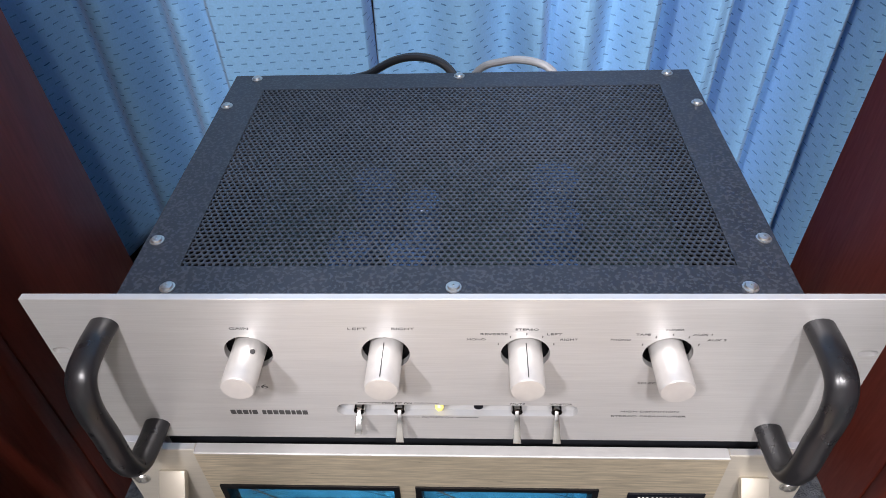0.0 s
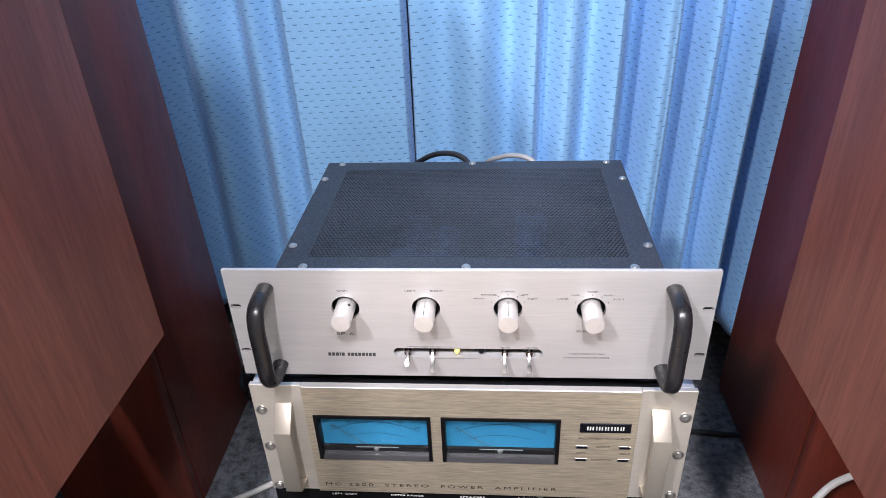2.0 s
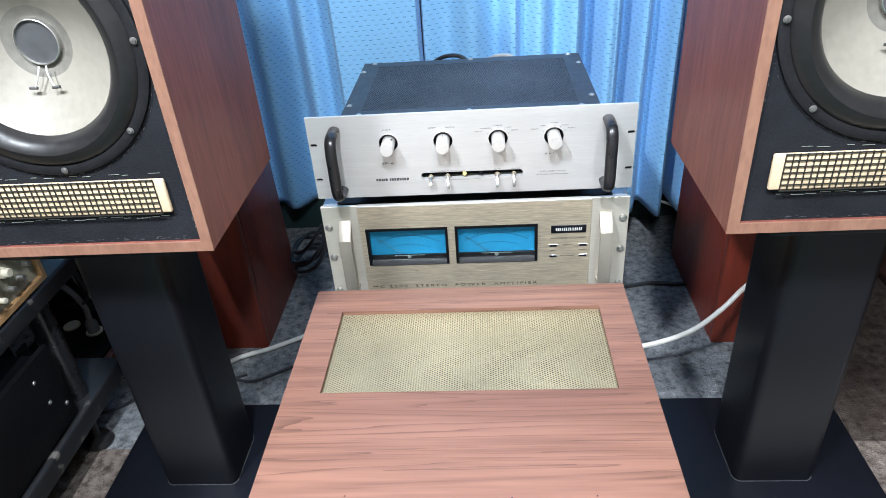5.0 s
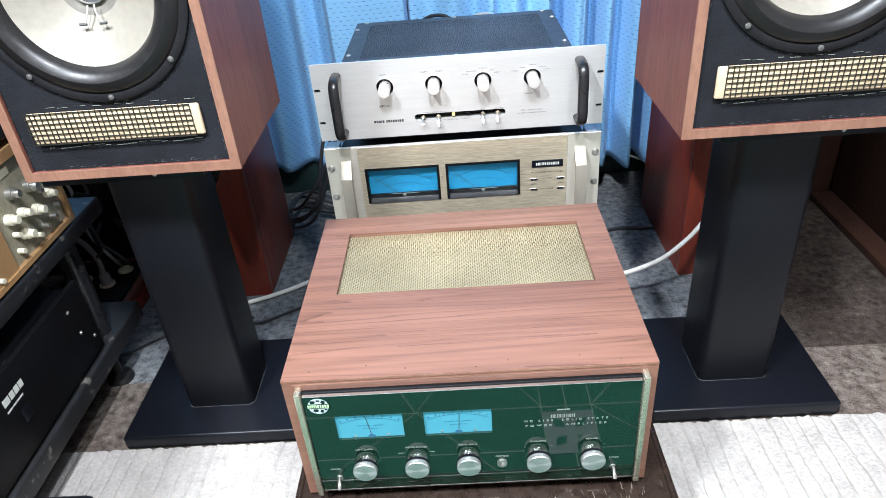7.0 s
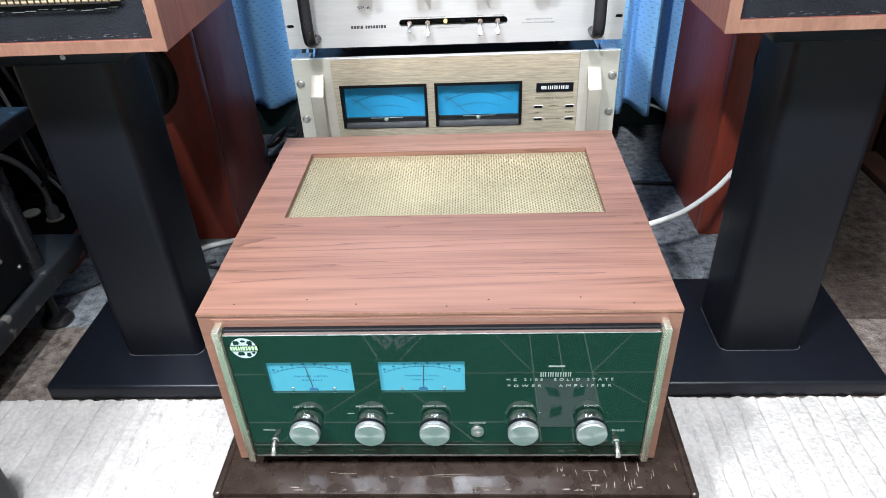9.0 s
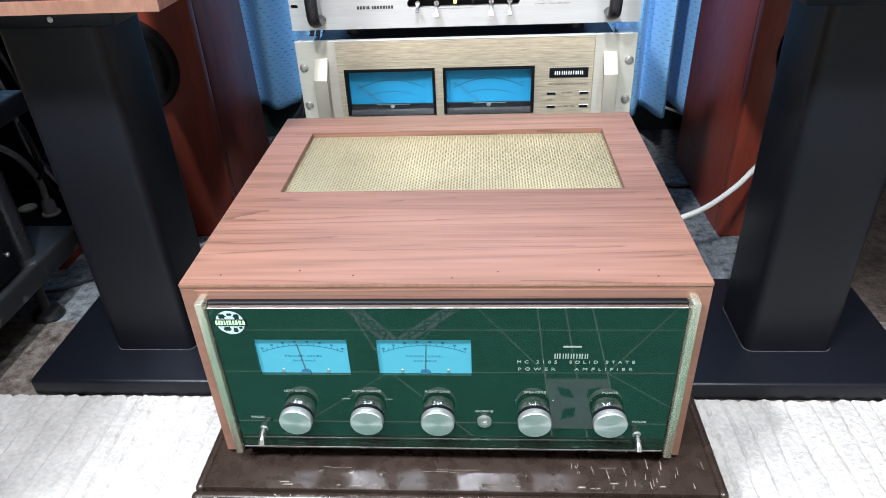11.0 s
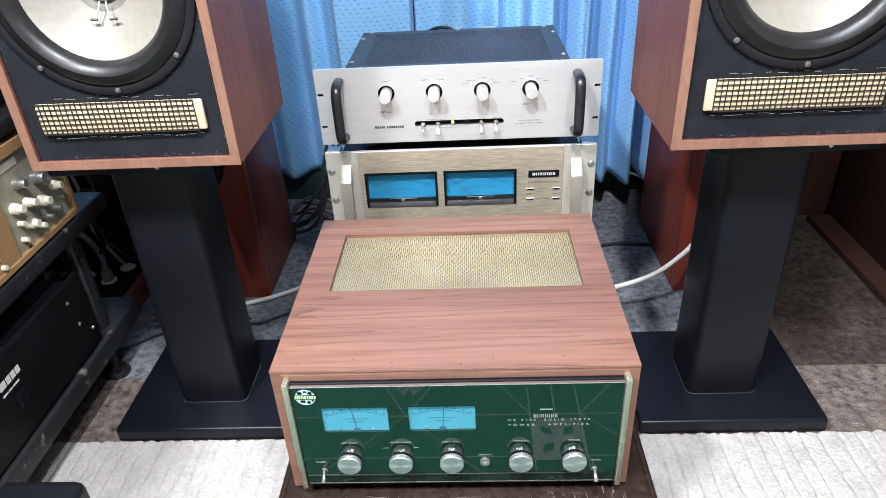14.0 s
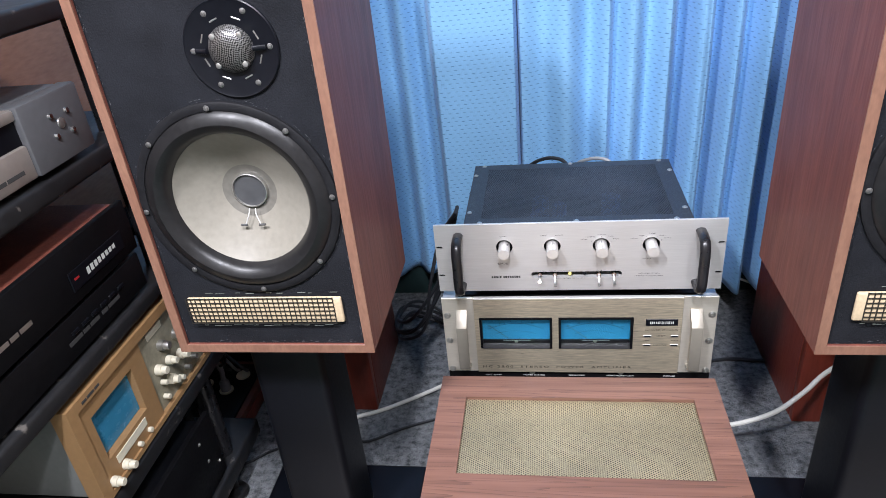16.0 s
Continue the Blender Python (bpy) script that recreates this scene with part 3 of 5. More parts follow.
KNOBS = (-0.1215, -0.04, 0.0415, 0.123)
holes = [(x, 0.088, 0.0, 0.0143) for x in KNOBS] + [(0.0005, 0.032, 0.0715, 0.0057)]
holes += [(sx * 0.2345, z, 0.0028, 0.0026) for sx in (-1, 1) for z in (0.0895, 0.0325)]
part("front_panel", slotted_panel(-0.2413, 0.2413, 0, 0.133, -0.0045, 0.0, holes), M_BRUSHED, pre)
part("top_edge", box(B(), -0.2412, 0.2412, -0.0044, -0.0001, 0.13302, 0.1333, 0.0001, 1), M_SILVER, pre, "bright cut edge of the panel")
# black fills added behind the openings so that they read dark
bm = B()
for x in KNOBS:
    lathe(bm, (x, 0.006, 0.088), [(0.0, 0), (0.0165, 0), (0.0165, 0.008)], "y", 28)
for sx in (-1, 1):
    for z in (0.0895, 0.0325):
        box(bm, sx * 0.2345 - 0.007, sx * 0.2345 + 0.007, 0.0005, 0.002, z - 0.005, z + 0.005)
tagged(part("dark_hole_fill", bm, M_BLACK, pre), kind="stuff")
part("slot_backing", box(B(), -0.08, 0.081, 0.011, 0.012, 0.022, 0.042), M_BLACK, pre)
part("slot_floor", box(B(), -0.0765, 0.0775, 0.0002, 0.0109, 0.0252, 0.0262), M_SILVER, pre)
for i, x in enumerate(KNOBS):
    bm = B()
    lathe(bm, (x, 0.004, 0.088), [(0, 0), (0.0099, 0), (0.0099, 0.016), (0.0098, 0.0338), (0.0092, 0.0348), (0, 0.0351)], "y", 36)
    k = part("knob", bm, M_KNOB, pre, "turned aluminium knob")
    if i in (1, 2):
        part("pointer_line", box(B(), x - 0.0003, x + 0.0003, -0.029, -0.005, 0.0976, 0.0981), M_INK, k)
    if i == 0:
        part("pointer_hole", disc_cyl(B(), (x + 0.0056, -0.0105, 0.0957), 0.0016, 0.0012, "z", 14), M_INK, k)
for x, up in ((-0.062, 0), (-0.036, 1), (0.039, 1), (0.064, 1)):
    s = part("toggle_switch", lathe(B(), (x, 0.0, 0.032), [(0, 0), (0.0035, 0), (0.0035, 0.0055), (0, 0.0055)], "y", 12), M_CHROME, pre)
    bm = B()
    far, drop = (-0.0175, 0.0155) if up else (-0.0165, 0.0225)
    root, tip = (-0.0045, 0.0325), (far, drop)
    quads = []
    for (y, z), w, h in ((root, 0.0012, 0.0010), (tip, 0.0026, 0.0011)):
        quads.append([bm.verts.new((x + a * w, y - c * h * 0.8, z + c * h * 0.8)) for a, c in ((-1, -1), (1, -1), (1, 1), (-1, 1))])
    for k in range(4):
        bm.faces.new((quads[0][k], quads[0][(k + 1) % 4], quads[1][(k + 1) % 4], quads[1][k]))
    bm.faces.new(quads[0])
    bm.faces.new(quads[1])
    bmesh.ops.bevel(bm, geom=list(bm.edges), offset=0.0003, segments=2, profile=0.5, affect="EDGES")
    part("lever", bm, M_CHROME, s)
part("indicator_lamp", lathe(B(), (-0.0105, 0.002, 0.0325), [(0, 0), (0.0028, 0), (0.0028, 0.005), (0.0018, 0.0064), (0, 0.007)], "y", 16), M_LED, pre, "lit amber indicator lamp")
part("indicator_lamp", lathe(B(), (0.0145, 0.002, 0.0325), [(0, 0), (0.003, 0), (0.003, 0.004), (0, 0.006)], "y", 14), M_BLACKGLOSS, pre, "small dark indicator lamp")
for sx in (-1, 1):
    part("handle", handle_loop(B(), sx * 0.2, 0.0145, 0.1125, 0.0455, 0.0062, 0.0085), M_HANDLE, pre, "black oval-section rack handle")
bars("maker_mark", -0.1465, -0.0046, 0.0265, 0.0505, 0.0042, (1.2, -0.3, 1.2, -0.3, 1.2, -0.3, 0.5, -0.3, 1.2, -1.2, 0.9, -0.3, 1.2, -0.3, 1.1, -0.3, 1.2, -0.3, 1.2, -0.3, 0.9, -0.3, 1.2, -0.3, 1.2), M_INK, pre)
letters("lettering", "GAIN", -0.1225, -0.0045, 0.1085, 0.0028, M_INK, pre, 0.011, align="CENTER")
letters("lettering", "LEFT", -0.0545, -0.0045, 0.1085, 0.0028, M_INK, pre, 0.011, align="CENTER")
letters("lettering", "RIGHT", -0.0285, -0.0045, 0.1085, 0.0028, M_INK, pre, 0.013, align="CENTER")
letters("lettering", "SP-6", -0.1255, -0.0045, 0.054, 0.0052, M_INK, pre, 0.018, align="CENTER")
for txt, dx, dz, w in (("MONO", -0.0285, 0.012, 0.0125), ("REVERSE", -0.0185, 0.0165, 0.018), ("STEREO", 0.0, 0.0205, 0.0155), ("LEFT", 0.0155, 0.0165, 0.01), ("RIGHT", 0.024, 0.012, 0.0115)):
    letters("lettering", txt, 0.0415 + dx, -0.0045, 0.088 + dz, 0.0023, M_INK, pre, w * 0.85, align="CENTER")
for txt, dx, dz, w in (("PHONO", -0.0285, 0.012, 0.013), ("TAPE", -0.0165, 0.0165, 0.0095), ("TUNER", 0.0, 0.0205, 0.0125), ("AUX 1", 0.0165, 0.0165, 0.0125), ("AUX 2", 0.025, 0.012, 0.0125)):
    letters("lettering", txt, 0.123 + dx, -0.0045, 0.088 + dz, 0.0023, M_INK, pre, w * 0.85, align="CENTER")
letters("lettering", "SELECT", 0.117, -0.0045, 0.0605, 0.0028, M_INK, pre, 0.014, align="CENTER")
letters("lettering", "HIGH DEFINITION", 0.122, -0.0045, 0.0315, 0.0025, M_INK, pre, 0.036, align="CENTER")
letters("lettering", "STEREO PREAMPLIFIER", 0.122, -0.0045, 0.0265, 0.0025, M_INK, pre, 0.047, align="CENTER")
letters("lettering", "MUTE", 0.039, -0.0045, 0.0385, 0.0024, M_INK, pre, 0.009, align="CENTER")
letters("lettering", "MONITOR", 0.066, -0.0045, 0.0385, 0.0024, M_INK, pre, 0.014, align="CENTER")
letters("lettering", "PREAMP ON", -0.037, -0.0045, 0.0385, 0.0024, M_INK, pre, 0.019, align="CENTER")
letters("lettering", "OUTLETS ON", -0.012, -0.0045, 0.0235, 0.0024, M_INK, pre, 0.02, align="CENTER")
bm = B()
box(bm, -0.062, -0.0475, -0.0047, -0.0043, 0.0395, 0.0398)
box(bm, -0.0265, -0.0105, -0.0047, -0.0043, 0.0395, 0.0398)
box(bm, -0.036, -0.0235, -0.0047, -0.0043, 0.0243, 0.0246)
box(bm, -0.0, 0.0145, -0.0047, -0.0043, 0.0243, 0.0246)
for cx in (0.0415, 0.123):
    for a in (30, 60, 90, 120, 150):
        ca, sa = math.cos(radians(a)), math.sin(radians(a))
        box(bm, cx + 0.0182 * ca - 0.0003, cx + 0.0182 * ca + 0.0003, -0.0047, -0.0043, 0.088 + 0.0172 * sa - 0.0006, 0.088 + 0.0172 * sa + 0.0009)
tagged(part("print_line", bm, M_INK, pre), kind="stuff")
# cover: a rim round the field of holes, folded sides, back and floor
TOP = 0.129
bm = B()
for r in ((-0.19, -0.161, 0.001, 0.265), (0.161, 0.19, 0.001, 0.265), (-0.161, 0.161, 0.001, 0.027), (-0.161, 0.161, 0.24, 0.265)):
    box(bm, *r, TOP - 0.0013, TOP)
part("cover_rim", bm, M_RIM, pre, "dusty black painted metal rim")
perf = perforated(B(), -0.1625, 0.1625, 0.0265, 0.2405, TOP - 0.0002, 0.0042, 0.0016, 0.001)
part("perforated_cover", perf, M_DUSTYBLACK, pre, "black perforated metal cover, dusty")
for nm, r in (("side_plate", (-0.19, -0.1885, 0.001, 0.265, 0.004, TOP - 0.0014)), ("side_plate", (0.1885, 0.19, 0.001, 0.265, 0.004, TOP - 0.0014)),
              ("back_plate", (-0.1884, 0.1884, 0.2635, 0.265, 0.004, TOP - 0.0014)), ("bottom_plate", (-0.1884, 0.1884, 0.001, 0.2634, 0.004, 0.0055))):
    part(nm, box(B(), *r), M_BLACKPAINT, pre)
for x, y in ((-0.1625, 0.009), (0.0005, 0.009), (0.163, 0.009), (-0.171, 0.259), (0.0, 0.259), (0.171, 0.259), (-0.183, 0.05), (0.183, 0.05), (-0.1845, 0.214), (0.1835, 0.21)):
    part("screw", screw(B(), x, y, TOP, 0.0036), M_STEEL, pre)
part("circuit_board", box(B(), -0.17, 0.17, 0.02, 0.25, 0.05, 0.052), M_TEAL, pre)
for x, y, r, h in ((-0.06, 0.14, 0.016, 0.058), (-0.025, 0.12, 0.014, 0.055), (-0.07, 0.07, 0.015, 0.055), (-0.03, 0.06, 0.014, 0.058), (0.07, 0.14, 0.018, 0.06), (0.068, 0.09, 0.016, 0.06), (0.066, 0.045, 0.015, 0.055)):
    part("capacitor", disc_cyl(B(), (x, y, 0.0521), r, h, "z", 20), M_BLUECAP, pre, "blue sleeved capacitor")
for x in (-0.16, 0.16):
    for y in (0.03, 0.235):
        part("foot", disc_cyl(B(), (x, y, -0.013), 0.011, 0.0165, "z", 18), M_RUBBER, pre)

lead = thing("power_cable", -0.03, 0.3, 0.0, 0, "black mains cable looping behind the preamplifier", "cable")
part("sheath", tube(B(), ((0.03, -0.034, 0.50), (0.029, -0.027, 0.53), (0.023, -0.012, 0.5445), (0.006, 0.0, 0.5515), (-0.022, 0.015, 0.546), (-0.055, 0.04, 0.52), (-0.12, 0.1, 0.45), (-0.11, 0.12, 0.25), (-0.1, 0.14, 0.0045)), 0.0038), M_BLACKCABLE, lead)
lead = thing("signal_cable", 0.09, 0.3, 0.0, 0, "grey signal cable looping behind the preamplifier", "cable")
part("sheath", tube(B(), ((0.0, -0.034, 0.49), (-0.001, -0.024, 0.528), (-0.008, -0.01, 0.542), (-0.024, 0.0, 0.5475), (-0.05, 0.018, 0.54), (-0.08, 0.04, 0.512), (-0.12, 0.09, 0.4), (-0.1, 0.1, 0.2), (-0.06, 0.12, 0.005)), 0.0035), M_GREYCABLE, lead)

# ---- the rack power amplifier under it ----
AMP_Z = 0.145
amp = thing("power_amplifier", 0, 0.0, AMP_Z, 0, "champagne gold power amplifier with two lit blue meters", "amplifier")


def panel_with_windows(x0, x1, z0, z1, y0, y1, wins):
    """A plate with rectangular openings, from a grid of cells."""
    xs = sorted({x0, x1, *[w[0] for w in wins], *[w[1] for w in wins]})
    zs = sorted({z0, z1, *[w[2] for w in wins], *[w[3] for w in wins]})
    bm = B()
    for a, b in zip(xs, xs[1:]):
        for c, d in zip(zs, zs[1:]):
            if not any(w[0] <= (a + b) / 2 <= w[1] and w[2] <= (c + d) / 2 <= w[3] for w in wins):
                box(bm, a, b, y0, y1, c, d)
    bmesh.ops.remove_doubles(bm, verts=bm.verts, dist=1e-5)
    return bm


def strap(bm, pts, x0, x1, half):
    """A flat bar bent along (y, z) points."""
    ps = [Vector((0, y, z)) for y, z in pts]
    rows = []
    for k, p in enumerate(ps):
        d = (ps[min(k + 1, len(ps) - 1)] - ps[max(k - 1, 0)]).normalized()
        nrm = Vector((0, -d.z, d.y)) * half
        rows.append([bm.verts.new((x, q.y, q.z)) for q in (p + nrm, p - nrm) for x in (x0, x1)])
    for a, b in zip(rows, rows[1:]):
        for f in ((0, 1), (1, 3), (3, 2), (2, 0)):
            bm.faces.new((a[f[0]], a[f[1]], b[f[1]], b[f[0]]))
    bm.faces.new([rows[0][k] for k in (0, 1, 3, 2)])
    bm.faces.new([rows[-1][k] for k in (0, 1, 3, 2)])
    bmesh.ops.recalc_face_normals(bm, faces=bm.faces)
    bmesh.ops.bevel(bm, geom=list(bm.edges), offset=0.0005, segments=2, profile=0.5, affect="EDGES")
    return bm


WINS = ((-0.1745, -0.0425, 0.1565, 0.2255), (-0.031, 0.1005, 0.1565, 0.2255))
part("gold_panel", panel_with_windows(-0.183, 0.183, 0.1, 0.265, -0.008, 0.0, WINS), M_GOLD, amp, "brushed champagne gold front panel")
part("top_trim", box(B(), -0.183, 0.183, -0.0085, 0.0, 0.2652, 0.2672, 0.0005, 1), M_SILVER, amp)
for sx in (-1, 1):
    a, b = sorted((sx * 0.1832, sx * 0.2413))
    ear = part("side_panel", box(B(), a, b, -0.006, 0.0, 0.1, 0.267, 0.0006, 1), M_EAR, amp, "satin silver rack ear")
    for z in (0.2295, 0.173, 0.106):
        part("screw", screw(B(), sx * 0.2325, -0.006, z, 0.0052, "y", 0.003), M_STEEL, ear)
    bm = B()
    strap(bm, ((-0.006, 0.241), (-0.0268, 0.2165), (-0.0268, 0.1245), (-0.006, 0.1165)), sx * 0.2053 - 0.0096, sx * 0.2053 + 0.0096, 0.0035)
    part("handle", bm, M_PALEGOLD, amp, "square-section pale gold handle")
for wi, (a, b, c, d) in enumerate(WINS):
    bm = B()
    e, f = 0.0042, 0.0062
    box(bm, a, a + e, -0.0095, 0.012, c, d)
    box(bm, b - e, b, -0.0095, 0.012, c, d)
    box(bm, a + e, b - e, -0.0095, 0.012, d - e, d)
    meter = part("meter", bm, M_BLACKPANEL, amp, "black framed meter")
    bm = B()
    vs = [bm.verts.new(p) for p in ((a + e, -0.0095, c), (b - e, -0.0095, c), (b - e, -0.0008, c + f), (a + e, -0.0008, c + f), (a + e, 0.0075, c), (b - e, 0.0075, c))]
    bm.faces.new(vs[:4])
    bm.faces.new((vs[0], vs[3], vs[4]))
    bm.faces.new((vs[1], vs[5], vs[2]))
    part("sloping_sill", bm, M_CASTGREY, meter, "grey sloping sill")
    part("dial", box(B(), a + e, b - e, 0.003, 0.007, c + f, d - e), M_METERBLUE, meter, "lit blue dial")
    part("lower_band", box(B(), a + e, b - e, -0.0008, 0.0029, c + f, c + f + 0.0072), M_BLACK, meter)
    part("band_line", box(B(), a + 0.042, b - 0.04, -0.0015, -0.0009, c + f + 0.0064, c + f + 0.0072), M_STEEL, meter)
    part("set_screw", screw(B(), (a + b) / 2, -0.001, c + 0.0105, 0.0026, "y", 0.002), M_STEEL, meter)
    bm = B()
    cx, cz = (a + b) / 2, c + 0.0035
    def arc(u, half, peak, sag):
        return cx + half * u, cz + peak - sag * u * u

    for half, peak, sag, w in ((0.051, 0.0455, 0.0135, 0.0010), (0.036, 0.0285, 0.0065, 0.0007)):
        pts = [arc(k / 12, half, peak, sag) for k in range(-12, 13)]
        for p, q in zip(pts, pts[1:]):
            bm.faces.new([bm.verts.new((x, 0.0027, z)) for x, z in ((p[0], p[1] - w / 2), (q[0], q[1] - w / 2), (q[0], q[1] + w / 2), (p[0], p[1] + w / 2))])
    for k in range(-20, 21):
        x, z = arc(k / 20, 0.051, 0.0455, 0.0135)
        box(bm, x - 0.0002, x + 0.0002, 0.0025, 0.0028, z, z + (0.0026 if k % 4 == 0 else 0.0012))
        if k % 5 == 0:
            x, z = arc(k / 20, 0.036, 0.0285, 0.0065)
            box(bm, x - 0.0002, x + 0.0002, 0.0025, 0.0028, z, z + 0.0018)
    part("scale", bm, M_BLUEINK, meter)
    for txt, u in ((".005", -0.96), (".05", -0.58), (".5", -0.2), ("5", 0.2), ("50", 0.58), ("500", 0.96)):
        x, z = arc(u, 0.051, 0.0455, 0.0135)
        letters("lettering", txt, x, 0.0027, z + 0.0034, 0.0042, M_BLUEINK, meter, align="CENTER")
    nx, nz = cx - 0.05, cz + 0.0415
    bm = B()
    tube(bm, ((cx - 0.014, 0.0019, cz + 0.0115), (nx, 0.0019, nz)), 0.00045, 6, 1)
    part("needle", bm, M_INK, meter)
    g = part("glass", box(B(), a + e, b - e, -0.0065, -0.006, c + f + 0.0005, d - e), clear_glass("meter_glass") if wi == 0 else bpy.data.materials["meter_glass"], meter)
    g.visible_shadow = False
badge = part("badge", box(B(), 0.1215, 0.1765, -0.0095, -0.008, 0.2075, 0.2215, 0.0006, 1), M_BLACKGLOSS, amp, "small black name badge")
bars("maker_mark", 0.129, -0.0096, 0.2118, 0.04, 0.0052, (0.7, -0.5, 0.7, -0.5, 0.7, -1, 0.5, -0.7, 0.6, -0.6, 0.6, -0.9, 0.6, -0.6, 0.6, -0.9, 0.6, -0.8, 0.7, -0.5, 0.7, -0.8, 0.6, -0.5, 0.6), M_WHITEINK, badge)
letters("lettering", "POWER GUARD", 0.149, -0.0081, 0.196, 0.0042, M_BROWNINK, amp, 0.056, align="CENTER")
letters("lettering", "LIMIT", 0.149, -0.0081, 0.1835, 0.0036, M_BROWNINK, amp, 0.015, align="CENTER")
letters("lettering", "NORMAL", 0.149, -0.0081, 0.163, 0.0036, M_BROWNINK, amp, 0.024, align="CENTER")
letters("lettering", "LEFT", 0.125, -0.0081, 0.1735, 0.003, M_BROWNINK, amp, 0.01, align="CENTER")
letters("lettering", "RIGHT", 0.173, -0.0081, 0.1735, 0.003, M_BROWNINK, amp, 0.012, align="CENTER")
for x in (0.1255, 0.1725):
    for z in (0.1838, 0.1638):
        ind = part("indicator", box(B(), x - 0.0068, x + 0.0068, -0.0086, -0.0079, z - 0.0021, z + 0.0025, 0.0003, 1), M_STEEL, amp, "chrome-framed black indicator")
        part("window", box(B(), x - 0.0058, x + 0.0058, -0.009, -0.0085, z - 0.0013, z + 0.0017), M_BLACKGLOSS, ind)
letters("lettering", "MC 2500  STEREO  POWER  AMPLIFIER", -0.175, -0.0081, 0.1105, 0.0066, M_BROWNINK, amp, 0.275, spacing=1.35)
low = part("lower_panel", box(B(), -0.2413, 0.2413, -0.002, 0.0, 0.0, 0.0995, 0.0008, 1), M_BLACKPANEL, amp, "black lower control panel")
for x in (-0.155, -0.078, 0.002, 0.082):
    k = part("knob", lathe(B(), (x, -0.002, 0.052), [(0, 0), (0.0155, 0), (0.0155, 0.006), (0.0135, 0.008), (0.0125, 0.02), (0.0115, 0.021), (0, 0.021)], "y", 28), M_BLACKGLOSS, amp, "black knob with a bright cap")
    part("cap", lathe(B(), (x, -0.0225, 0.052), [(0, 0), (0.0115, 0), (0.011, 0.0012), (0, 0.0014)], "y", 24), M_SILVER, k)
part("power_switch", box(B(), 0.1625, 0.1795, -0.016, -0.002, 0.052, 0.067, 0.0015, 2), M_RED, amp, "red rocker switch")
for x in (-0.081, 0.083, 0.171):
    part("screw", screw(B(), x, -0.002, 0.0955 if x < 0.1 else 0.078, 0.0042, "y", 0.002), M_STEEL, amp)
for sx in (-1, 1):
    part("screw", screw(B(), sx * 0.2325, -0.002, 0.03, 0.0045, "y", 0.003), M_STEEL, amp)
for txt, x, w in (("LEFT GAIN", -0.155, 0.03), ("METER RANGE", -0.078, 0.04), ("SPEAKERS", 0.002, 0.03), ("RIGHT/MONO GAIN", 0.082, 0.05), ("POWER", 0.171, 0.021)):
    letters("lettering", txt, x, -0.0021, 0.0865, 0.004, M_WHITEINK, amp, w, align="CENTER")
for txt, x, z, w in (("OFF", -0.021, 0.0785, 0.009), ("ON", 0.025, 0.0785, 0.007), ("WATTS", -0.05, 0.08, 0.015), ("ON", 0.19, 0.074, 0.006)):
    letters("lettering", txt, x, -0.0021, z, 0.0032, M_WHITEINK, amp, w, align="CENTER")
bm = B()
for kx in (-0.155, -0.078, 0.002, 0.082):
    for g in (30, 60, 120, 150):
        ca, sa = math.cos(radians(g)), math.sin(radians(g))
        x, z, q = kx + 0.021 * ca, 0.052 + 0.021 * sa, Vector((-sa, 0, ca)) * 0.0003
        bm.faces.new([bm.verts.new(v) for v in (Vector((x, -0.0022, z)) + q, Vector((x + 0.004 * ca, -0.0022, z + 0.004 * sa)) + q, Vector((x + 0.004 * ca, -0.0022, z + 0.004 * sa)) - q, Vector((x, -0.0022, z)) - q)])
tagged(part("print_tick", bm, M_WHITEINK, amp), kind="stuff")
letters("lettering", "HEADPHONES", 0.132, -0.0021, 0.067, 0.0028, M_WHITEINK, amp, 0.024, align="CENTER")
part("headphone_jack", lathe(B(), (0.132, -0.002, 0.058), [(0, 0.0005), (0.003, 0.0005), (0.003, 0.004), (0.006, 0.004), (0.006, 0)], "y", 18), M_CHROME, amp)
part("chassis", box(B(), -0.2135, 0.2135, 0.014, 0.36, 0.005, 0.262, 0.003), M_BLACKPAINT, amp)
for sx in (-1, 1):
    part("corner_bracket", box(B(), sx * 0.2275 - 0.012, sx * 0.2275 + 0.012, 0.0005, 0.03, 0.24, 0.2655, 0.001, 1), M_SILVER, amp)
base = thing("low_stand", 0, 0.17, 0, 0, "low black wooden base under the amplifier", "stand")
part("top_board", box(B(), -0.22, 0.22, -0.15, 0.2, 0.12, 0.145, 0.003), M_BLACKGLOSS, base)
for sx in (-1, 1):
    part("side_board", box(B(), sx * 0.2 - 0.012, sx * 0.2 + 0.012, -0.14, 0.19, 0.0, 0.12, 0.002), M_BLACKGLOSS, base)

# ---- the wooden-cased amplifier in front ----
CX, CY, CZ = -0.008, -0.52, 0.148
case = thing("wooden_amplifier", CX, CY, CZ, 0, "walnut-cased amplifier with a dark green glass front, on a worn plinth", "amplifier")
HW, DEP, HT = 0.2165, 0.371, 0.204
GX0, GX1, GY0, GY1 = -0.173, 0.176, 0.164, 0.321
bm = panel_with_windows(-HW, HW, 0, DEP, 0, 0.006, ((GX0, GX1, GY0, GY1),))
for v in bm.verts:
    v.co = Vector((v.co.x, v.co.z, HT - v.co.y))
case_top = part("case_top", bm, M_WALNUT, case, "walnut veneer top with a long grille opening")
bm = B()
box(bm, -HW, -HW + 0.012, 0, DEP, 0.006, HT - 0.0061)
part("case_side", bm, M_CASESIDE, case)
part("case_side", box(B(), HW - 0.012, HW, 0, DEP, 0.006, HT - 0.0061), M_CASESIDE, case)
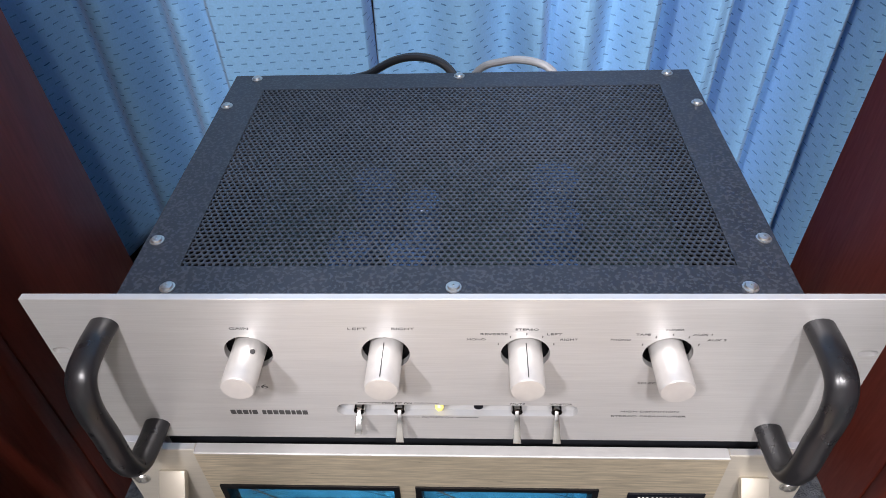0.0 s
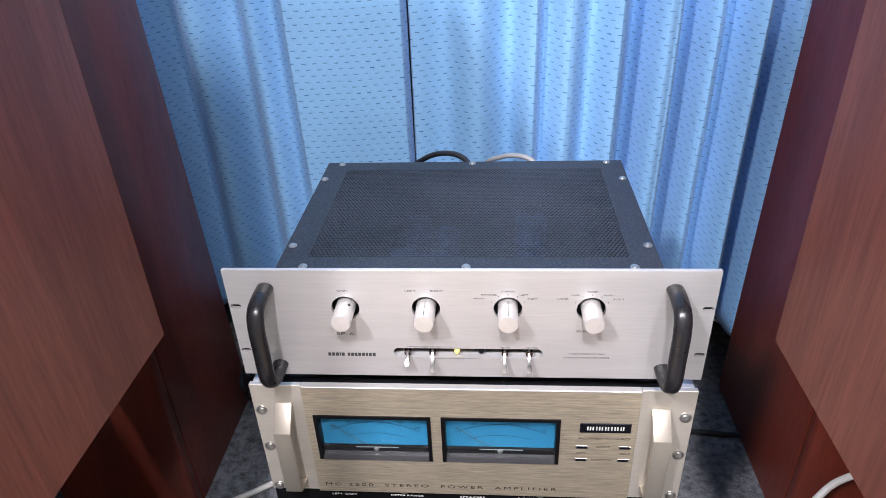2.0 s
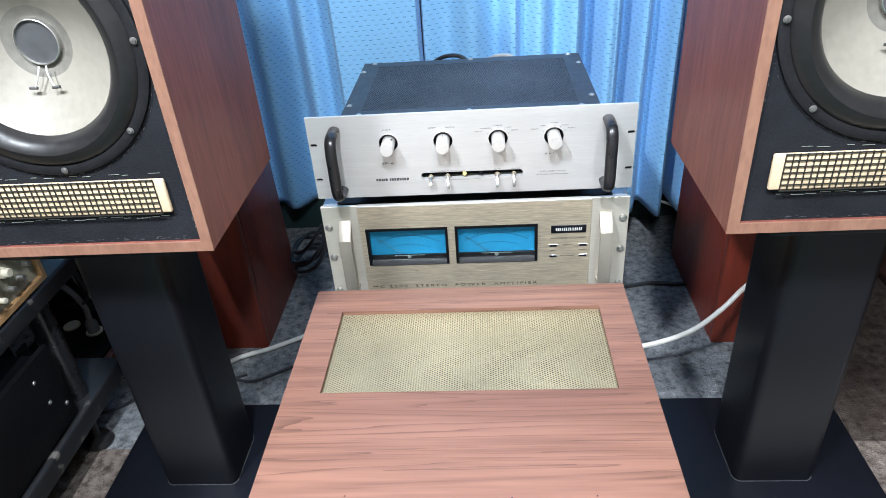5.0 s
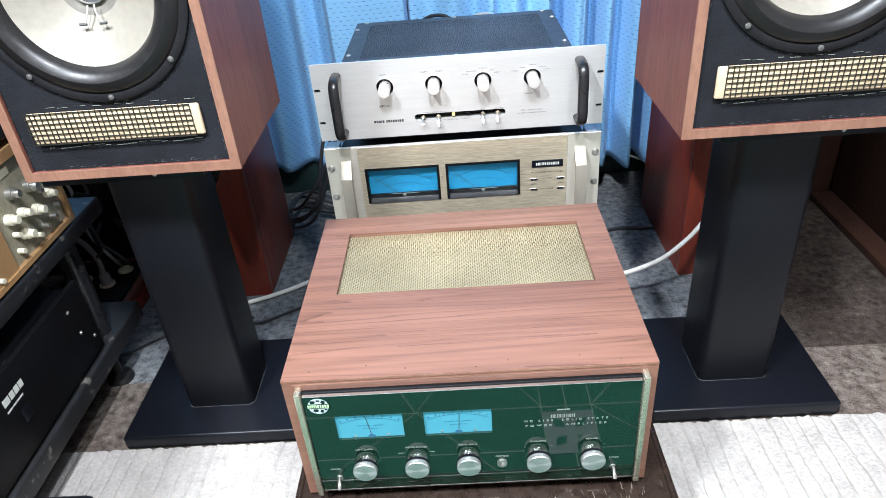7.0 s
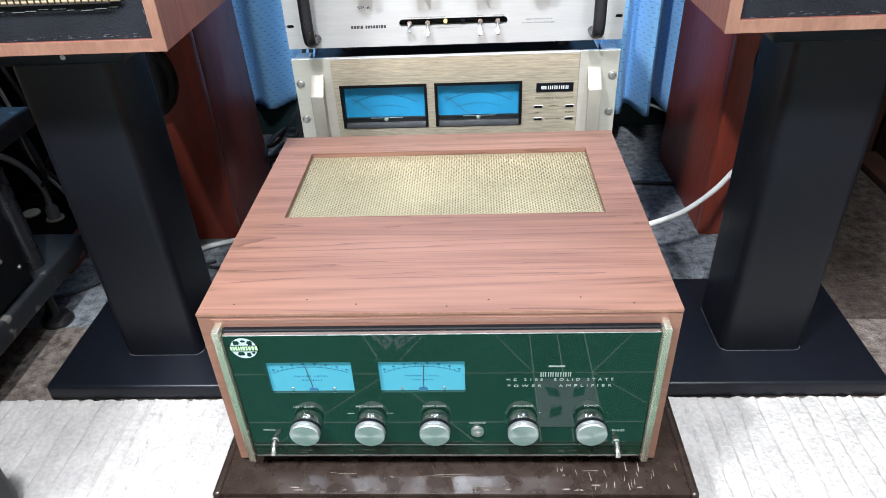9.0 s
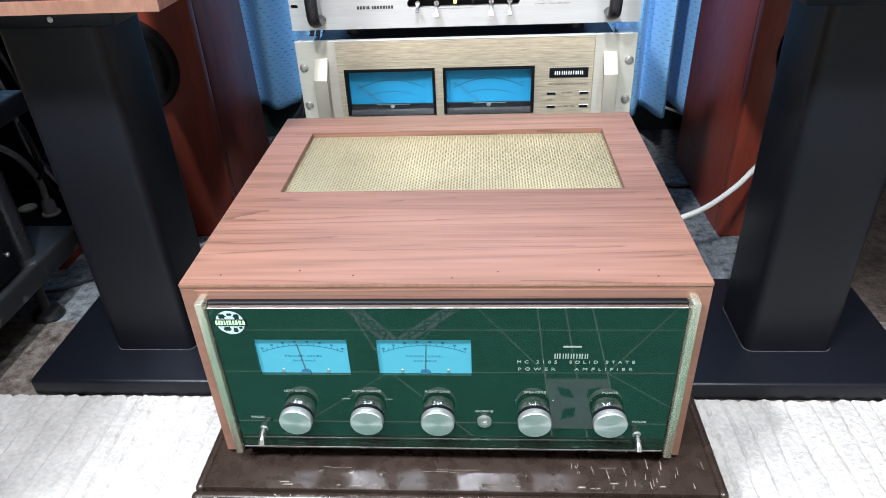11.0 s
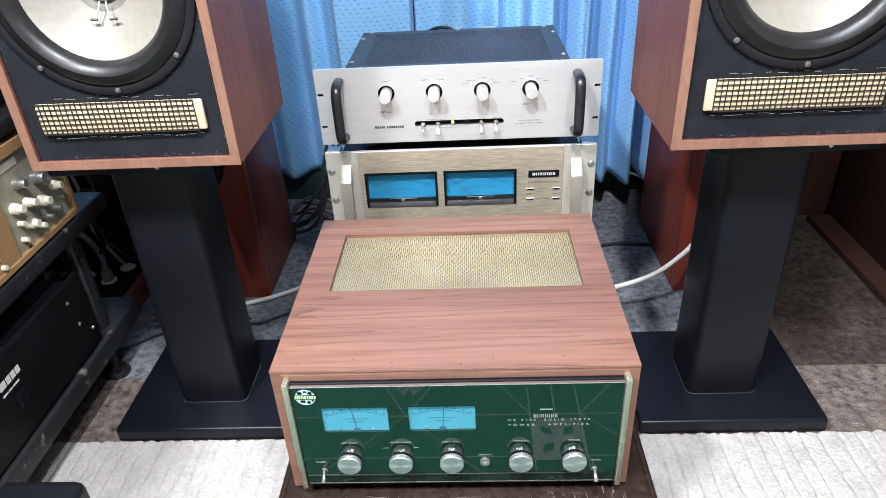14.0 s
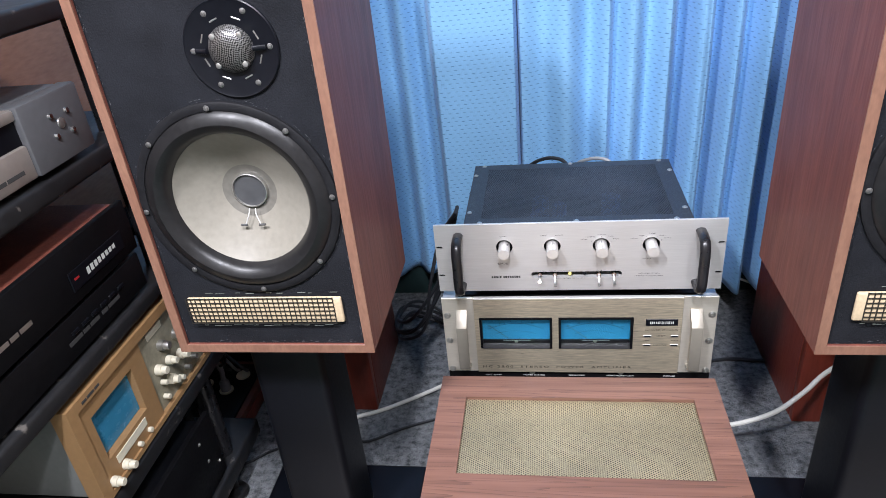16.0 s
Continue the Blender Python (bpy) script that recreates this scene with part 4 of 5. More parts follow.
part("case_back", box(B(), -HW + 0.0121, HW - 0.0121, DEP - 0.01, DEP, 0.006, HT - 0.0131), M_BLACK, case)
part("case_floor", box(B(), -HW + 0.0121, HW - 0.0121, 0.004, DEP - 0.0101, 0.006, 0.014), M_BLACK, case)
part("front_edging", box(B(), -HW + 0.0122, HW - 0.0122, -0.0012, 0.02, HT - 0.026, HT - 0.0062), M_WALNUT, case)
part("front_strip", box(B(), -HW, HW, -0.0008, -0.0001, HT - 0.003, HT - 0.0002), M_LIP, case, "pale strip along the top front edge")
grille = perforated(B(), GX0 - 0.004, GX1 + 0.004, GY0 - 0.002, GY1 + 0.002, HT - 0.0062, 0.0036, 0.00122, 0.0008, True)
part("grille", grille, M_MESHGOLD, case, "gold perforated metal grille")
part("inner_tray", box(B(), GX0 - 0.01, GX1 + 0.01, GY0 - 0.01, GY1 + 0.01, HT - 0.06, HT - 0.05), M_DARKWOOD, case)
for k in range(7):
    x = -0.185 + k * 0.061 + 0.012 * math.sin(k * 2.7)
    part("nail_mark", disc_cyl(B(), (x, 0.013 + 0.006 * math.sin(k * 1.7), HT - 0.0004), 0.0009, 0.0006, "z", 10), M_DARKWOOD, case)
# front: glass panel between end caps
PX0, PX1, PZ0, PZ1 = -0.194, 0.198, 0.0205, 0.1895
part("front_bezel", box(B(), PX0, PX1, -0.006, 0.004, PZ0, PZ1, 0.001, 1), M_BLACKPANEL, case)
WM = ((-0.1605, -0.0805, 0.114, 0.1535), (-0.0555, 0.0245, 0.114, 0.1535))
glass = part("glass_panel", panel_with_windows(PX0 + 0.001, PX1 - 0.001, PZ0 + 0.004, PZ1 - 0.0035, -0.0105, -0.0062, WM), M_PANEL, case, "dark green glossy glass panel")
for z, h in ((PZ1 - 0.0034, 0.0014), (PZ0 + 0.0015, 0.0022)):
    part("chrome_strip", box(B(), PX0 + 0.001, PX1 - 0.001, -0.0112, -0.006, z, z + h, 0.0004, 1), M_CHROME, case)
for x0, x1 in ((PX0 - 0.0072, PX0), (PX1, PX1 + 0.0072)):
    part("end_cap", box(B(), x0, x1, -0.015, 0.003, PZ0 - 0.003, PZ1 + 0.0045, 0.0015, 2), M_ENDCAP, case, "pale gold metal end cap")
for wi, (a, b, c, d) in enumerate(WM):
    meter = part("meter", box(B(), a, b, -0.0075, -0.0061, c, d), M_METERPALE, case, "lit pale blue meter")
    bm = B()
    cx, cz = (a + b) / 2, c + 0.002
    pts = [(cx + 0.052 * math.sin(radians(g)), cz + 0.0285 * math.cos(radians(g)) * 1.02) for g in range(-42, 43, 4)]
    for p, q in zip(pts, pts[1:]):
        bm.faces.new([bm.verts.new((x, -0.0077, z)) for x, z in ((p[0], p[1] - 0.0003), (q[0], q[1] - 0.0003), (q[0], q[1] + 0.0003), (p[0], p[1] + 0.0003))])
    for g in range(-42, 43, 6):
        x, z = cx + 0.052 * math.sin(radians(g)), cz + 0.029 * math.cos(radians(g))
        box(bm, x - 0.00025, x + 0.00025, -0.0079, -0.0076, z, z + 0.0022)
        if g % 12 == 6:
            box(bm, x - 0.0012, x + 0.0012, -0.0079, -0.0076, z + 0.0035, z + 0.005)
    part("scale", bm, M_METERINK, meter)
    letters("lettering", "POWER LEVEL", cx, -0.0077, c + 0.0185, 0.0024, M_METERINK, meter, 0.032, spacing=1.6, align="CENTER")
    letters("lettering", "DECIBELS", cx, -0.0077, c + 0.0135, 0.0021, M_METERINK, meter, 0.019, spacing=1.6, align="CENTER")
    part("needle", tube(B(), ((cx, -0.0082, c + 0.003), (cx + (-0.004 if wi == 0 else 0.002), -0.0082, c + 0.033)), 0.00035, 6, 1), M_INK, meter)
    part("pivot_cover", lathe(B(), (cx, -0.0075, c + 0.001), [(0, 0), (0.0045, 0), (0.0042, 0.0008), (0, 0.0008)], "y", 20), M_METERINK, meter)
    for dx in (-0.02, 0.02):
        part("scale_screw", lathe(B(), (cx + dx, -0.0075, c + 0.003), [(0, 0), (0.0016, 0), (0.0014, 0.0006), (0, 0.0006)], "y", 10), M_STEEL, meter)
for x in (-0.133, -0.069, -0.006, 0.079, 0.144):
    k = part("knob", lathe(B(), (x, -0.0105, 0.071), [(0, 0), (0.0146, 0), (0.0142, 0.005), (0.0138, 0.0062)], "y", 36), M_CHROME, case, "chrome control knob")
    part("knob_band", lathe(B(), (x, -0.0166, 0.071), [(0.0138, 0), (0.0147, 0.0002), (0.0147, 0.0038), (0.0138, 0.004)], "y", 36), M_BLACKGLOSS, k)
    part("knob_cap", lathe(B(), (x, -0.0205, 0.071), [(0.0, 0), (0.0148, 0), (0.0148, 0.005), (0.0141, 0.006), (0, 0.0068)], "y", 36), M_SPUN, k, "pale spun aluminium cap")
for x, z in ((-0.169, 0.049), (0.1715, 0.046)):
    t = part("toggle_switch", lathe(B(), (x, -0.0105, z), [(0, 0), (0.004, 0), (0.004, 0.002), (0.0025, 0.003), (0.0025, 0.005), (0, 0.005)], "y", 16), M_CHROME, case)
    part("lever", tube(B(), ((x, -0.014, z), (x, -0.022, z - 0.003), (x, -0.026, z - 0.007)), 0.003, 12, 4), M_CHROME, t)
part("headphone_jack", lathe(B(), (0.035, -0.0105, 0.060), [(0, 0.0004), (0.003, 0.0004), (0.003, 0.003), (0.0062, 0.0028), (0.0065, 0)], "y", 20), M_STEEL, case)
G = -0.0107
for txt, x, z, w in (("LEFT GAIN", -0.133, 0.094, 0.02), ("METER RANGE", -0.069, 0.094, 0.026), ("RIGHT GAIN", -0.006, 0.094, 0.022), ("SPEAKERS", 0.079, 0.094, 0.019), ("POWER", 0.144, 0.094, 0.014), ("HEADPHONES", 0.035, 0.0705, 0.016), ("PANLOC", -0.173, 0.061, 0.012), ("PANLOC", 0.1725, 0.059, 0.012)):
    letters("lettering", txt, x, G, z, 0.0034, M_DIMINK, case, w, align="CENTER")
letters("lettering", "MC 2105  SOLID STATE", 0.112, G, 0.1285, 0.0044, M_DIMINK, case, 0.098, spacing=1.9, align="CENTER")
letters("lettering", "POWER   AMPLIFIER", 0.112, G, 0.1205, 0.0044, M_DIMINK, case, 0.096, spacing=1.9, align="CENTER")
bars("maker_mark", 0.094, G, 0.1338, 0.028, 0.0052, (0.7, -0.5, 0.7, -0.5, 0.7, -1, 0.5, -0.7, 0.6, -0.6, 0.6, -0.9, 0.6, -0.6, 0.6, -0.9, 0.6, -0.8, 0.7, -0.5, 0.7, -0.8, 0.6, -0.5, 0.6), M_DIMINK, case)
part("maker_bar", box(B(), 0.101, 0.116, G - 0.0002, G + 0.0002, 0.146, 0.1475), M_DIMINK, case)
bm = B()
EX, EZ = -0.176, 0.172
bm.faces.new([bm.verts.new((EX + 0.0122 * math.cos(radians(g)), G, EZ + 0.0122 * math.sin(radians(g)))) for g in range(0, 360, 10)])
emblem = part("round_emblem", bm, M_EMBLEM, case, "pale round globe emblem")
bm = B()
for px, pz, rx_, rz_ in ((-0.006, 0.0065, 0.0032, 0.0026), (0.0005, 0.0085, 0.0024, 0.0014), (0.0062, 0.0062, 0.0026, 0.003), (-0.0035, -0.0065, 0.0034, 0.0024), (0.0035, -0.0078, 0.0022, 0.0026), (0.0082, -0.0055, 0.0016, 0.0014)):
    bm.faces.new([bm.verts.new((EX + px + rx_ * (1 + 0.3 * math.sin(k * 2.6 + px * 900)) * math.cos(k * math.pi / 6), G - 0.0001, EZ + pz + rz_ * (1 + 0.25 * math.cos(k * 3.1)) * math.sin(k * math.pi / 6))) for k in range(12)])
part("dark_patch", bm, M_PANEL, emblem)
part("emblem_band", box(B(), EX - 0.0138, EX + 0.0138, G - 0.0003, G, EZ - 0.0034, EZ + 0.0034), M_BLACKPANEL, emblem)
bars("emblem_mark", EX - 0.0125, G - 0.0003, EZ - 0.0022, 0.025, 0.0046, (0.8, -0.3, 0.8, -0.3, 0.8, -0.4, 0.6, -0.4, 0.6, -0.3, 1, -0.4, 0.7, -0.4, 1, -0.4, 1, -0.4, 1), M_GREENINK, emblem)
# ticks beside the knob names
bm = B()
for x, w in ((-0.069, 0.0225), (0.079, 0.017), (0.144, 0.015)):
    for q in (-1, 1):
        a, b = sorted((x + q * 0.0155, x + q * w))
        box(bm, a, b, G - 0.0001, G + 0.0002, 0.0855, 0.0858)
tagged(part("print_tick", bm, M_DIMINK, case), kind="stuff")
for x in (-0.17, 0.17):
    for y in (0.04, 0.33):
        part("foot", disc_cyl(B(), (x, y, 0.0), 0.012, 0.0062, "z", 16), M_RUBBER, case)

# ---- plinth ----
plinth = thing("plinth", 0, -0.57, 0, 0, "worn dark lacquered wooden plinth with chipped moulded edge", "stand")
part("top_board", box(B(), -0.2368, 0.2368, 0.0102, 0.46, 0.118, 0.148, 0.0012, 2), M_PLINTH, plinth)
part("edge_moulding", box(B(), -0.247, 0.247, -0.001, 0.01, 0.118, 0.1462, 0.0054, 5), M_PLINTH, plinth, "rounded front moulding")
for sx in (-1, 1):
    a, b = sorted((sx * 0.237, sx * 0.247))
    part("edge_moulding", box(B(), a, b, 0.0102, 0.46, 0.118, 0.1462, 0.0048, 5), M_PLINTH, plinth, "rounded side moulding")
rnd = random.Random(12)
bm = B()
for k in range(38):
    x, y = (rnd.uniform(0.09, 0.232), rnd.uniform(0.012, 0.04)) if k < 24 else (rnd.uniform(-0.23, 0.2), rnd.uniform(0.012, 0.022))
    ln, w = (rnd.uniform(0.003, 0.013), rnd.uniform(0.0003, 0.0007)) if k < 24 else (rnd.uniform(0.0008, 0.002), rnd.uniform(0.001, 0.007))
    d = rnd.uniform(-0.0015, 0.0015)
    bm.faces.new([bm.verts.new((x + p, y + q, 0.14815)) for p, q in ((-w, 0), (w * 0.8, rnd.uniform(-0.0005, 0.0003)), (w * 0.6 + d, ln), (-w * 0.5 + d, ln * rnd.uniform(0.7, 1)))])
for k in range(5):
    x, y, g = rnd.uniform(-0.18, 0.14), rnd.uniform(0.014, 0.045), rnd.uniform(-0.5, 0.5)
    pts = [(x + 0.004 * j, y + 0.004 * j * g * (1 - j / 9)) for j in range(rnd.randint(5, 12))]
    for p, q in zip(pts, pts[1:]):
        bm.faces.new([bm.verts.new((u, v, 0.14813)) for u, v in ((p[0], p[1] - 0.0002), (q[0], q[1] - 0.0002), (q[0], q[1] + 0.0002), (p[0], p[1] + 0.0002))])
tagged(part("scratch", bm, M_SCRATCH, plinth, "pale scratches and chips in the lacquer"), kind="stuff")
part("rubbed_edge", box(B(), -0.2405, 0.2405, 0.0002, 0.0013, 0.1442, 0.1452, 0.0003, 1), M_EDGEWEAR, plinth, "pale rubbed front edge")
part("front_board", box(B(), -0.252, 0.252, -0.006, 0.012, 0.0, 0.1178, 0.004, 2), M_PLINTH, plinth)
for sx in (-1, 1):
    part("side_board", box(B(), sx * 0.242 - 0.01, sx * 0.242 + 0.01, 0.0122, 0.455, 0.0, 0.1178, 0.003, 2), M_PLINTH, plinth)

# ---- floor mats ----
def ribbed_mat(x0, x1):
    mat_ob = thing("ribbed_mat", (x0 + x1) / 2, -0.388, 0.0036, 0, "off-white ribbed mat lying on the carpet", "mat", "ribbed mats")
    h = (x1 - x0) / 2
    part("backing", box(B(), -h, h, -0.0885, 0.0885, 0.0, 0.0016), M_MATLINE, mat_ob)
    n = int(2 * h / 0.0265)
    ys = [-0.0885 + 0.177 * j / 36 for j in range(37)]

    def seam_x(k, y):
        if k in (0, n):
            return -h + 2 * h * k / n
        return -h + 2 * h * (k + 0.2 * math.sin(k * 7.3)) / n + 0.0035 * noise.noise(Vector((k * 3.7 + x0, y * 14, 0))) + 0.0016 * noise.noise(Vector((k * 5.1, y * 90, x0)))

    for k in range(n):
        bm = B()
        rows = []
        for j, y in enumerate(ys):
            row = []
            a, b = seam_x(k, y), seam_x(k + 1, y)
            deep_a, deep_b = (0.0026 + 0.0022 * noise.noise(Vector((q * 4.3, y * 60, x0))) for q in (k, k + 1))
            for i in range(13):
                t = (i / 12 if i in (0, 12) else 0.5 - 0.5 * math.cos(math.pi * i / 12))
                x = a + (b - a) * t
                y2 = y + (0.0045 * noise.noise(Vector((x * 90, x0, j))) if j in (0, 36) else 0.0012 * noise.noise(Vector((x * 60, y * 70, 2))))
                fall = (deep_a if t < 0.5 else deep_b) * max(0.0, 1 - min(t, 1 - t) / 0.13) ** 0.8
                row.append(bm.verts.new((x, y2, 0.0046 + 0.0006 * noise.noise(Vector((x * 160, y * 110, 5))) - fall)))
            rows.append([bm.verts.new((a, row[0].co.y, 0.0012)), *row, bm.verts.new((b, row[-1].co.y, 0.0012))])
        for p, q in zip(rows, rows[1:]):
            for i in range(14):
                bm.faces.new((p[i], p[i + 1], q[i + 1], q[i]))
        bm.faces.new(rows[0][::-1])
        bm.faces.new(rows[-1])
        part("rib", bm, M_MAT, mat_ob)


ribbed_mat(-1.05, -0.256)
ribbed_mat(0.256, 1.05)

rug = thing("patterned_rug", 0, -1.35, 0, 0, "deep green rug with pale lines in front of the plinth", "rug")
part("pile", box(B(), -0.62, 0.62, -0.3, 0.72, 0.0, 0.005, 0.002, 1), M_RUG, rug)
bm = B()
RZ0, RZ1 = 0.0045, 0.0056
for y in (0.63, 0.535, 0.44, 0.33, 0.2, 0.05):
    box(bm, -0.62, 0.62, y - 0.0006, y + 0.0006, RZ0, RZ1)
for x in (-0.42, 0.111, 0.155, 0.198, 0.5):
    box(bm, x - 0.0007, x + 0.0007, -0.3, 0.72, RZ0, RZ1 + 0.0002)
for x0, y0, x1, y1 in ((-0.109, 0.535, -0.3, 0.2), (-0.109, 0.535, 0.08, 0.2), (-0.109, 0.535, -0.3, 0.72), (-0.109, 0.535, 0.08, 0.72), (0.198, 0.535, 0.5, 0.2), (0.111, 0.535, -0.02, 0.33), (0.198, 0.535, 0.4, 0.72), (-0.42, 0.535, -0.6, 0.2), (0.111, 0.63, 0.02, 0.72)):
    d = Vector((x1 - x0, y1 - y0, 0)).normalized()
    s = Vector((-d.y, d.x, 0)) * 0.0006
    bm.faces.new([bm.verts.new(Vector((x, y, RZ1 - 0.0001)) + q) for x, y, q in ((x0, y0, s), (x1, y1, s), (x1, y1, -s), (x0, y0, -s))])
part("woven_line", bm, M_RUGLINE, rug, "pale woven lines")
bm, pale = B(), B()
for sg in (-1, 1):
    d = Vector((0.67 * sg, -0.742, 0))
    s = Vector((0.742, 0.67 * sg, 0)) * sg
    o = Vector((-0.107, 0.476, 0.0058 + 0.0001 * sg))
    pale.faces.new([pale.verts.new(v) for v in (o + s * 0.011, o + d * 0.012 - s * 0.011, o + d * 0.42 - s * 0.011, o + d * 0.42 + s * 0.011)])
    for k in range(24):
        c = o + d * (0.02 + k * 0.0165) + s * (0.002 * (-1) ** k) + Vector((0, 0, 0.0003))
        ring = [c + d * 0.0085 * math.cos(g) + s * 0.0065 * math.sin(g) for g in (radians(30 * j) for j in range(12))]
        hole = [c + (v - c) * 0.55 for v in ring]
        for j in range(12):
            bm.faces.new([bm.verts.new(v) for v in (ring[j], ring[(j + 1) % 12], hole[(j + 1) % 12], hole[j])])
band = part("chain_band", pale, M_RUGGREY, rug, "grey woven bands")
part("chain_link", bm, M_RUG, band)
sq = part("grey_square", box(B(), 0.112, 0.197, 0.548, 0.64, 0.0058, 0.0066), M_RUGGREY, rug)
bm = B()
for a in range(4):
    c = Vector((0.1545, 0.594, 0.0068))
    d = Vector((math.cos(radians(45 + 90 * a)), math.sin(radians(45 + 90 * a)), 0))
    s = Vector((-d.y, d.x, 0))
    bm.faces.new([bm.verts.new(c + p) for p in (d * 0.012, d * 0.026 + s * 0.009, d * 0.042, d * 0.026 - s * 0.009)])
part("arrow_motif", bm, M_RUG, sq)


# ---- loudspeakers on stands ----
def monitor(x_in, sx):
    """A stand-mounted loudspeaker; sx is -1 for the one towards -x."""
    W, D, H = 0.284, 0.245, 0.66
    cx = x_in + sx * W / 2
    sp = thing("loudspeaker", cx, -0.305, 0.523, 0, "walnut loudspeaker with its grille off, on a black stand", "loudspeaker", "loudspeaker pair")
    t = 0.0122
    for nm, x0, x1, y0, y1, z0, z1 in (("side_panel", -W / 2, -W / 2 + t, 0.002, D, 0, H), ("side_panel", W / 2 - t, W / 2, 0.002, D, 0, H), ("bottom_panel", -W / 2 + t, W / 2 - t, 0.002, D, 0, t),
                                       ("top_panel", -W / 2 + t, W / 2 - t, 0.002, D, H - t, H), ("back_panel", -W / 2 + t, W / 2 - t, D - 0.015, D - 0.002, t, H - t)):
        part(nm, box(B(), x0, x1, y0, y1, z0, z1, 0.0008, 1), M_WALNUT_Z, sp)
    part("front_lip", panel_with_windows(-W / 2, W / 2, 0, H, 0, 0.0019, ((-W / 2 + t, W / 2 - t, t, H - t),)), M_LIP, sp, "paler wooden front edge")
    part("baffle", slotted_panel(-W / 2 + t, W / 2 - t, t, H - t, 0.006, 0.02, ((0, 0.2285, 0.0, 0.119),)), M_BAFFLE, sp, "scuffed black felt baffle")
    wz = 0.2285
    wf = part("woofer", lathe(B(), (0, 0.006, wz), [(0.1175, -0.002), (0.1192, 0.004), (0.1215, 0.0045), (0.1275, 0.0045), (0.1292, 0.0035), (0.1296, 0)], "y", 72), M_CASTGREY, sp, "large woofer with a cream cone")
    part("surround", lathe(B(), (0, 0.006, wz), [(0.0885, -0.008), (0.0905, 0.0), (0.0955, 0.0075), (0.104, 0.011), (0.1125, 0.0085), (0.1185, 0.003), (0.1205, 0.0005)], "y", 72), M_RUBBER, wf, "glossy black rubber surround")
    part("cone", lathe(B(), (0, 0.006, wz), [(0.0902, -0.006), (0.084, -0.0105), (0.07, -0.02), (0.05, -0.03), (0.036, -0.0365)], "y", 72), M_CONE, wf, "cream translucent cone")
    part("cone_centre", lathe(B(), (0, 0.006, wz), [(0.0362, -0.0364), (0.03, -0.0385), (0.0235, -0.041)], "y", 48), M_CONEDARK, wf)
    part("dust_cap_ring", lathe(B(), (0, 0.006, wz), [(0.0236, -0.041), (0.0232, -0.036), (0.0222, -0.0355), (0.0216, -0.038)], "y", 40), M_STEEL, wf)
    part("dust_cap", lathe(B(), (0, 0.006, wz), [(0.0219, -0.0378), (0.0195, -0.0382), (0.01, -0.0376), (0, -0.0374)], "y", 32), M_DUSTCAP, wf)
    for dx in (-1, 1):
        part("lead_wire", tube(B(), ((dx * 0.004, 0.038, wz - 0.023), (dx * 0.005, 0.034, wz - 0.03), (dx * 0.010, 0.03, wz - 0.042)), 0.0009, 8, 5), M_SILVER, wf)
        part("solder_tag", tube(B(), ((dx * 0.008, 0.0295, wz - 0.043), (dx * 0.0165, 0.029, wz - 0.0425)), 0.0016, 8, 1), M_INK, wf)
    for k in range(8):
        a = radians(45 * k + 3)
        part("screw", screw(B(), 0.1232 * math.cos(a), 0.0, wz + 0.1232 * math.sin(a), 0.0029, "y", 0.0022), M_DULLSCREW, wf)
    tx, tz = -sx * 0.039, 0.415
    tw = part("tweeter", lathe(B(), (tx, 0.006, tz), [(0.0, 0.0015), (0.05, 0.0015), (0.0535, 0.003), (0.0548, 0.002), (0.055, 0)], "y", 56), M_BLACKGLOSS, sp, "round black tweeter plate with mesh dome")
    part("mesh_dome", lathe(B(), (tx, 0.005, tz), [(0.0265, 0), (0.024, 0.006), (0.017, 0.0105), (0.009, 0.0128), (0, 0.0135)], "y", 40), M_STEELMESH, tw, "woven metal dome guard")
    for k in range(6):
        a = radians(60 * k)
        part("screw", screw(B(), tx + 0.0445 * math.cos(a), 0.0045, tz + 0.0445 * math.sin(a), 0.0027, "y", 0.002), M_DULLSCREW, tw)
    for k in range(4):
        a = radians(90 * k + 45)
        part("rivet", lathe(B(), (tx + 0.022 * math.cos(a), 0.002, tz + 0.022 * math.sin(a)), [(0, 0), (0.0036, 0), (0.0032, 0.006), (0, 0.0072)], "y", 14), M_STEEL, tw)
    for k in range(8):
        a = radians(45 * k + 22.5)
        c = Vector((tx + 0.034 * math.cos(a), 0.0044, tz + 0.034 * math.sin(a)))
        d = Vector((-math.sin(a), 0, math.cos(a))) * 0.005
        part("slot", tube(B(), (c - d, c + d), 0.0009, 6, 1), M_STEEL, tw)
    for q in (-1, 1):
        part("cross_bar", tube(B(), ((tx + q * 0.0405, 0.003, tz), (tx + q * 0.031, 0.001, tz), (tx + q * 0.0262, -0.001, tz)), 0.0022, 10, 4, 0.003, (0, 0, 1)), M_BLACKGLOSS, tw)
    # port with foam behind a square mesh
    px0, px1, pz0, pz1 = -0.1085, 0.1085, 0.0505, 0.0905
    port = part("port", box(B(), px0, px1, -0.0004, 0.0055, pz0, pz1, 0.0026, 3), M_FOAM, sp, "cream foam port behind square black mesh")
    bm = B()
    a, b = (px0 - 0.001, px1 - 0.011) if sx < 0 else (px0 + 0.011, px1 + 0.001)
    for k in range(31):
        x = a + (b - a) * k / 30 + 0.0004 * math.sin(k * 2.1)
        box(bm, x - 0.00055, x + 0.00055, -0.0016, -0.0005, pz0 - 0.001, pz1 + 0.001)
    for k in range(7):
        z = pz0 + (pz1 - pz0) * k / 6
        box(bm, a, b, -0.002, -0.0009, z - 0.00055, z + 0.00055)
    part("mesh", bm, M_MESHWIRE, port)
    bm = B()
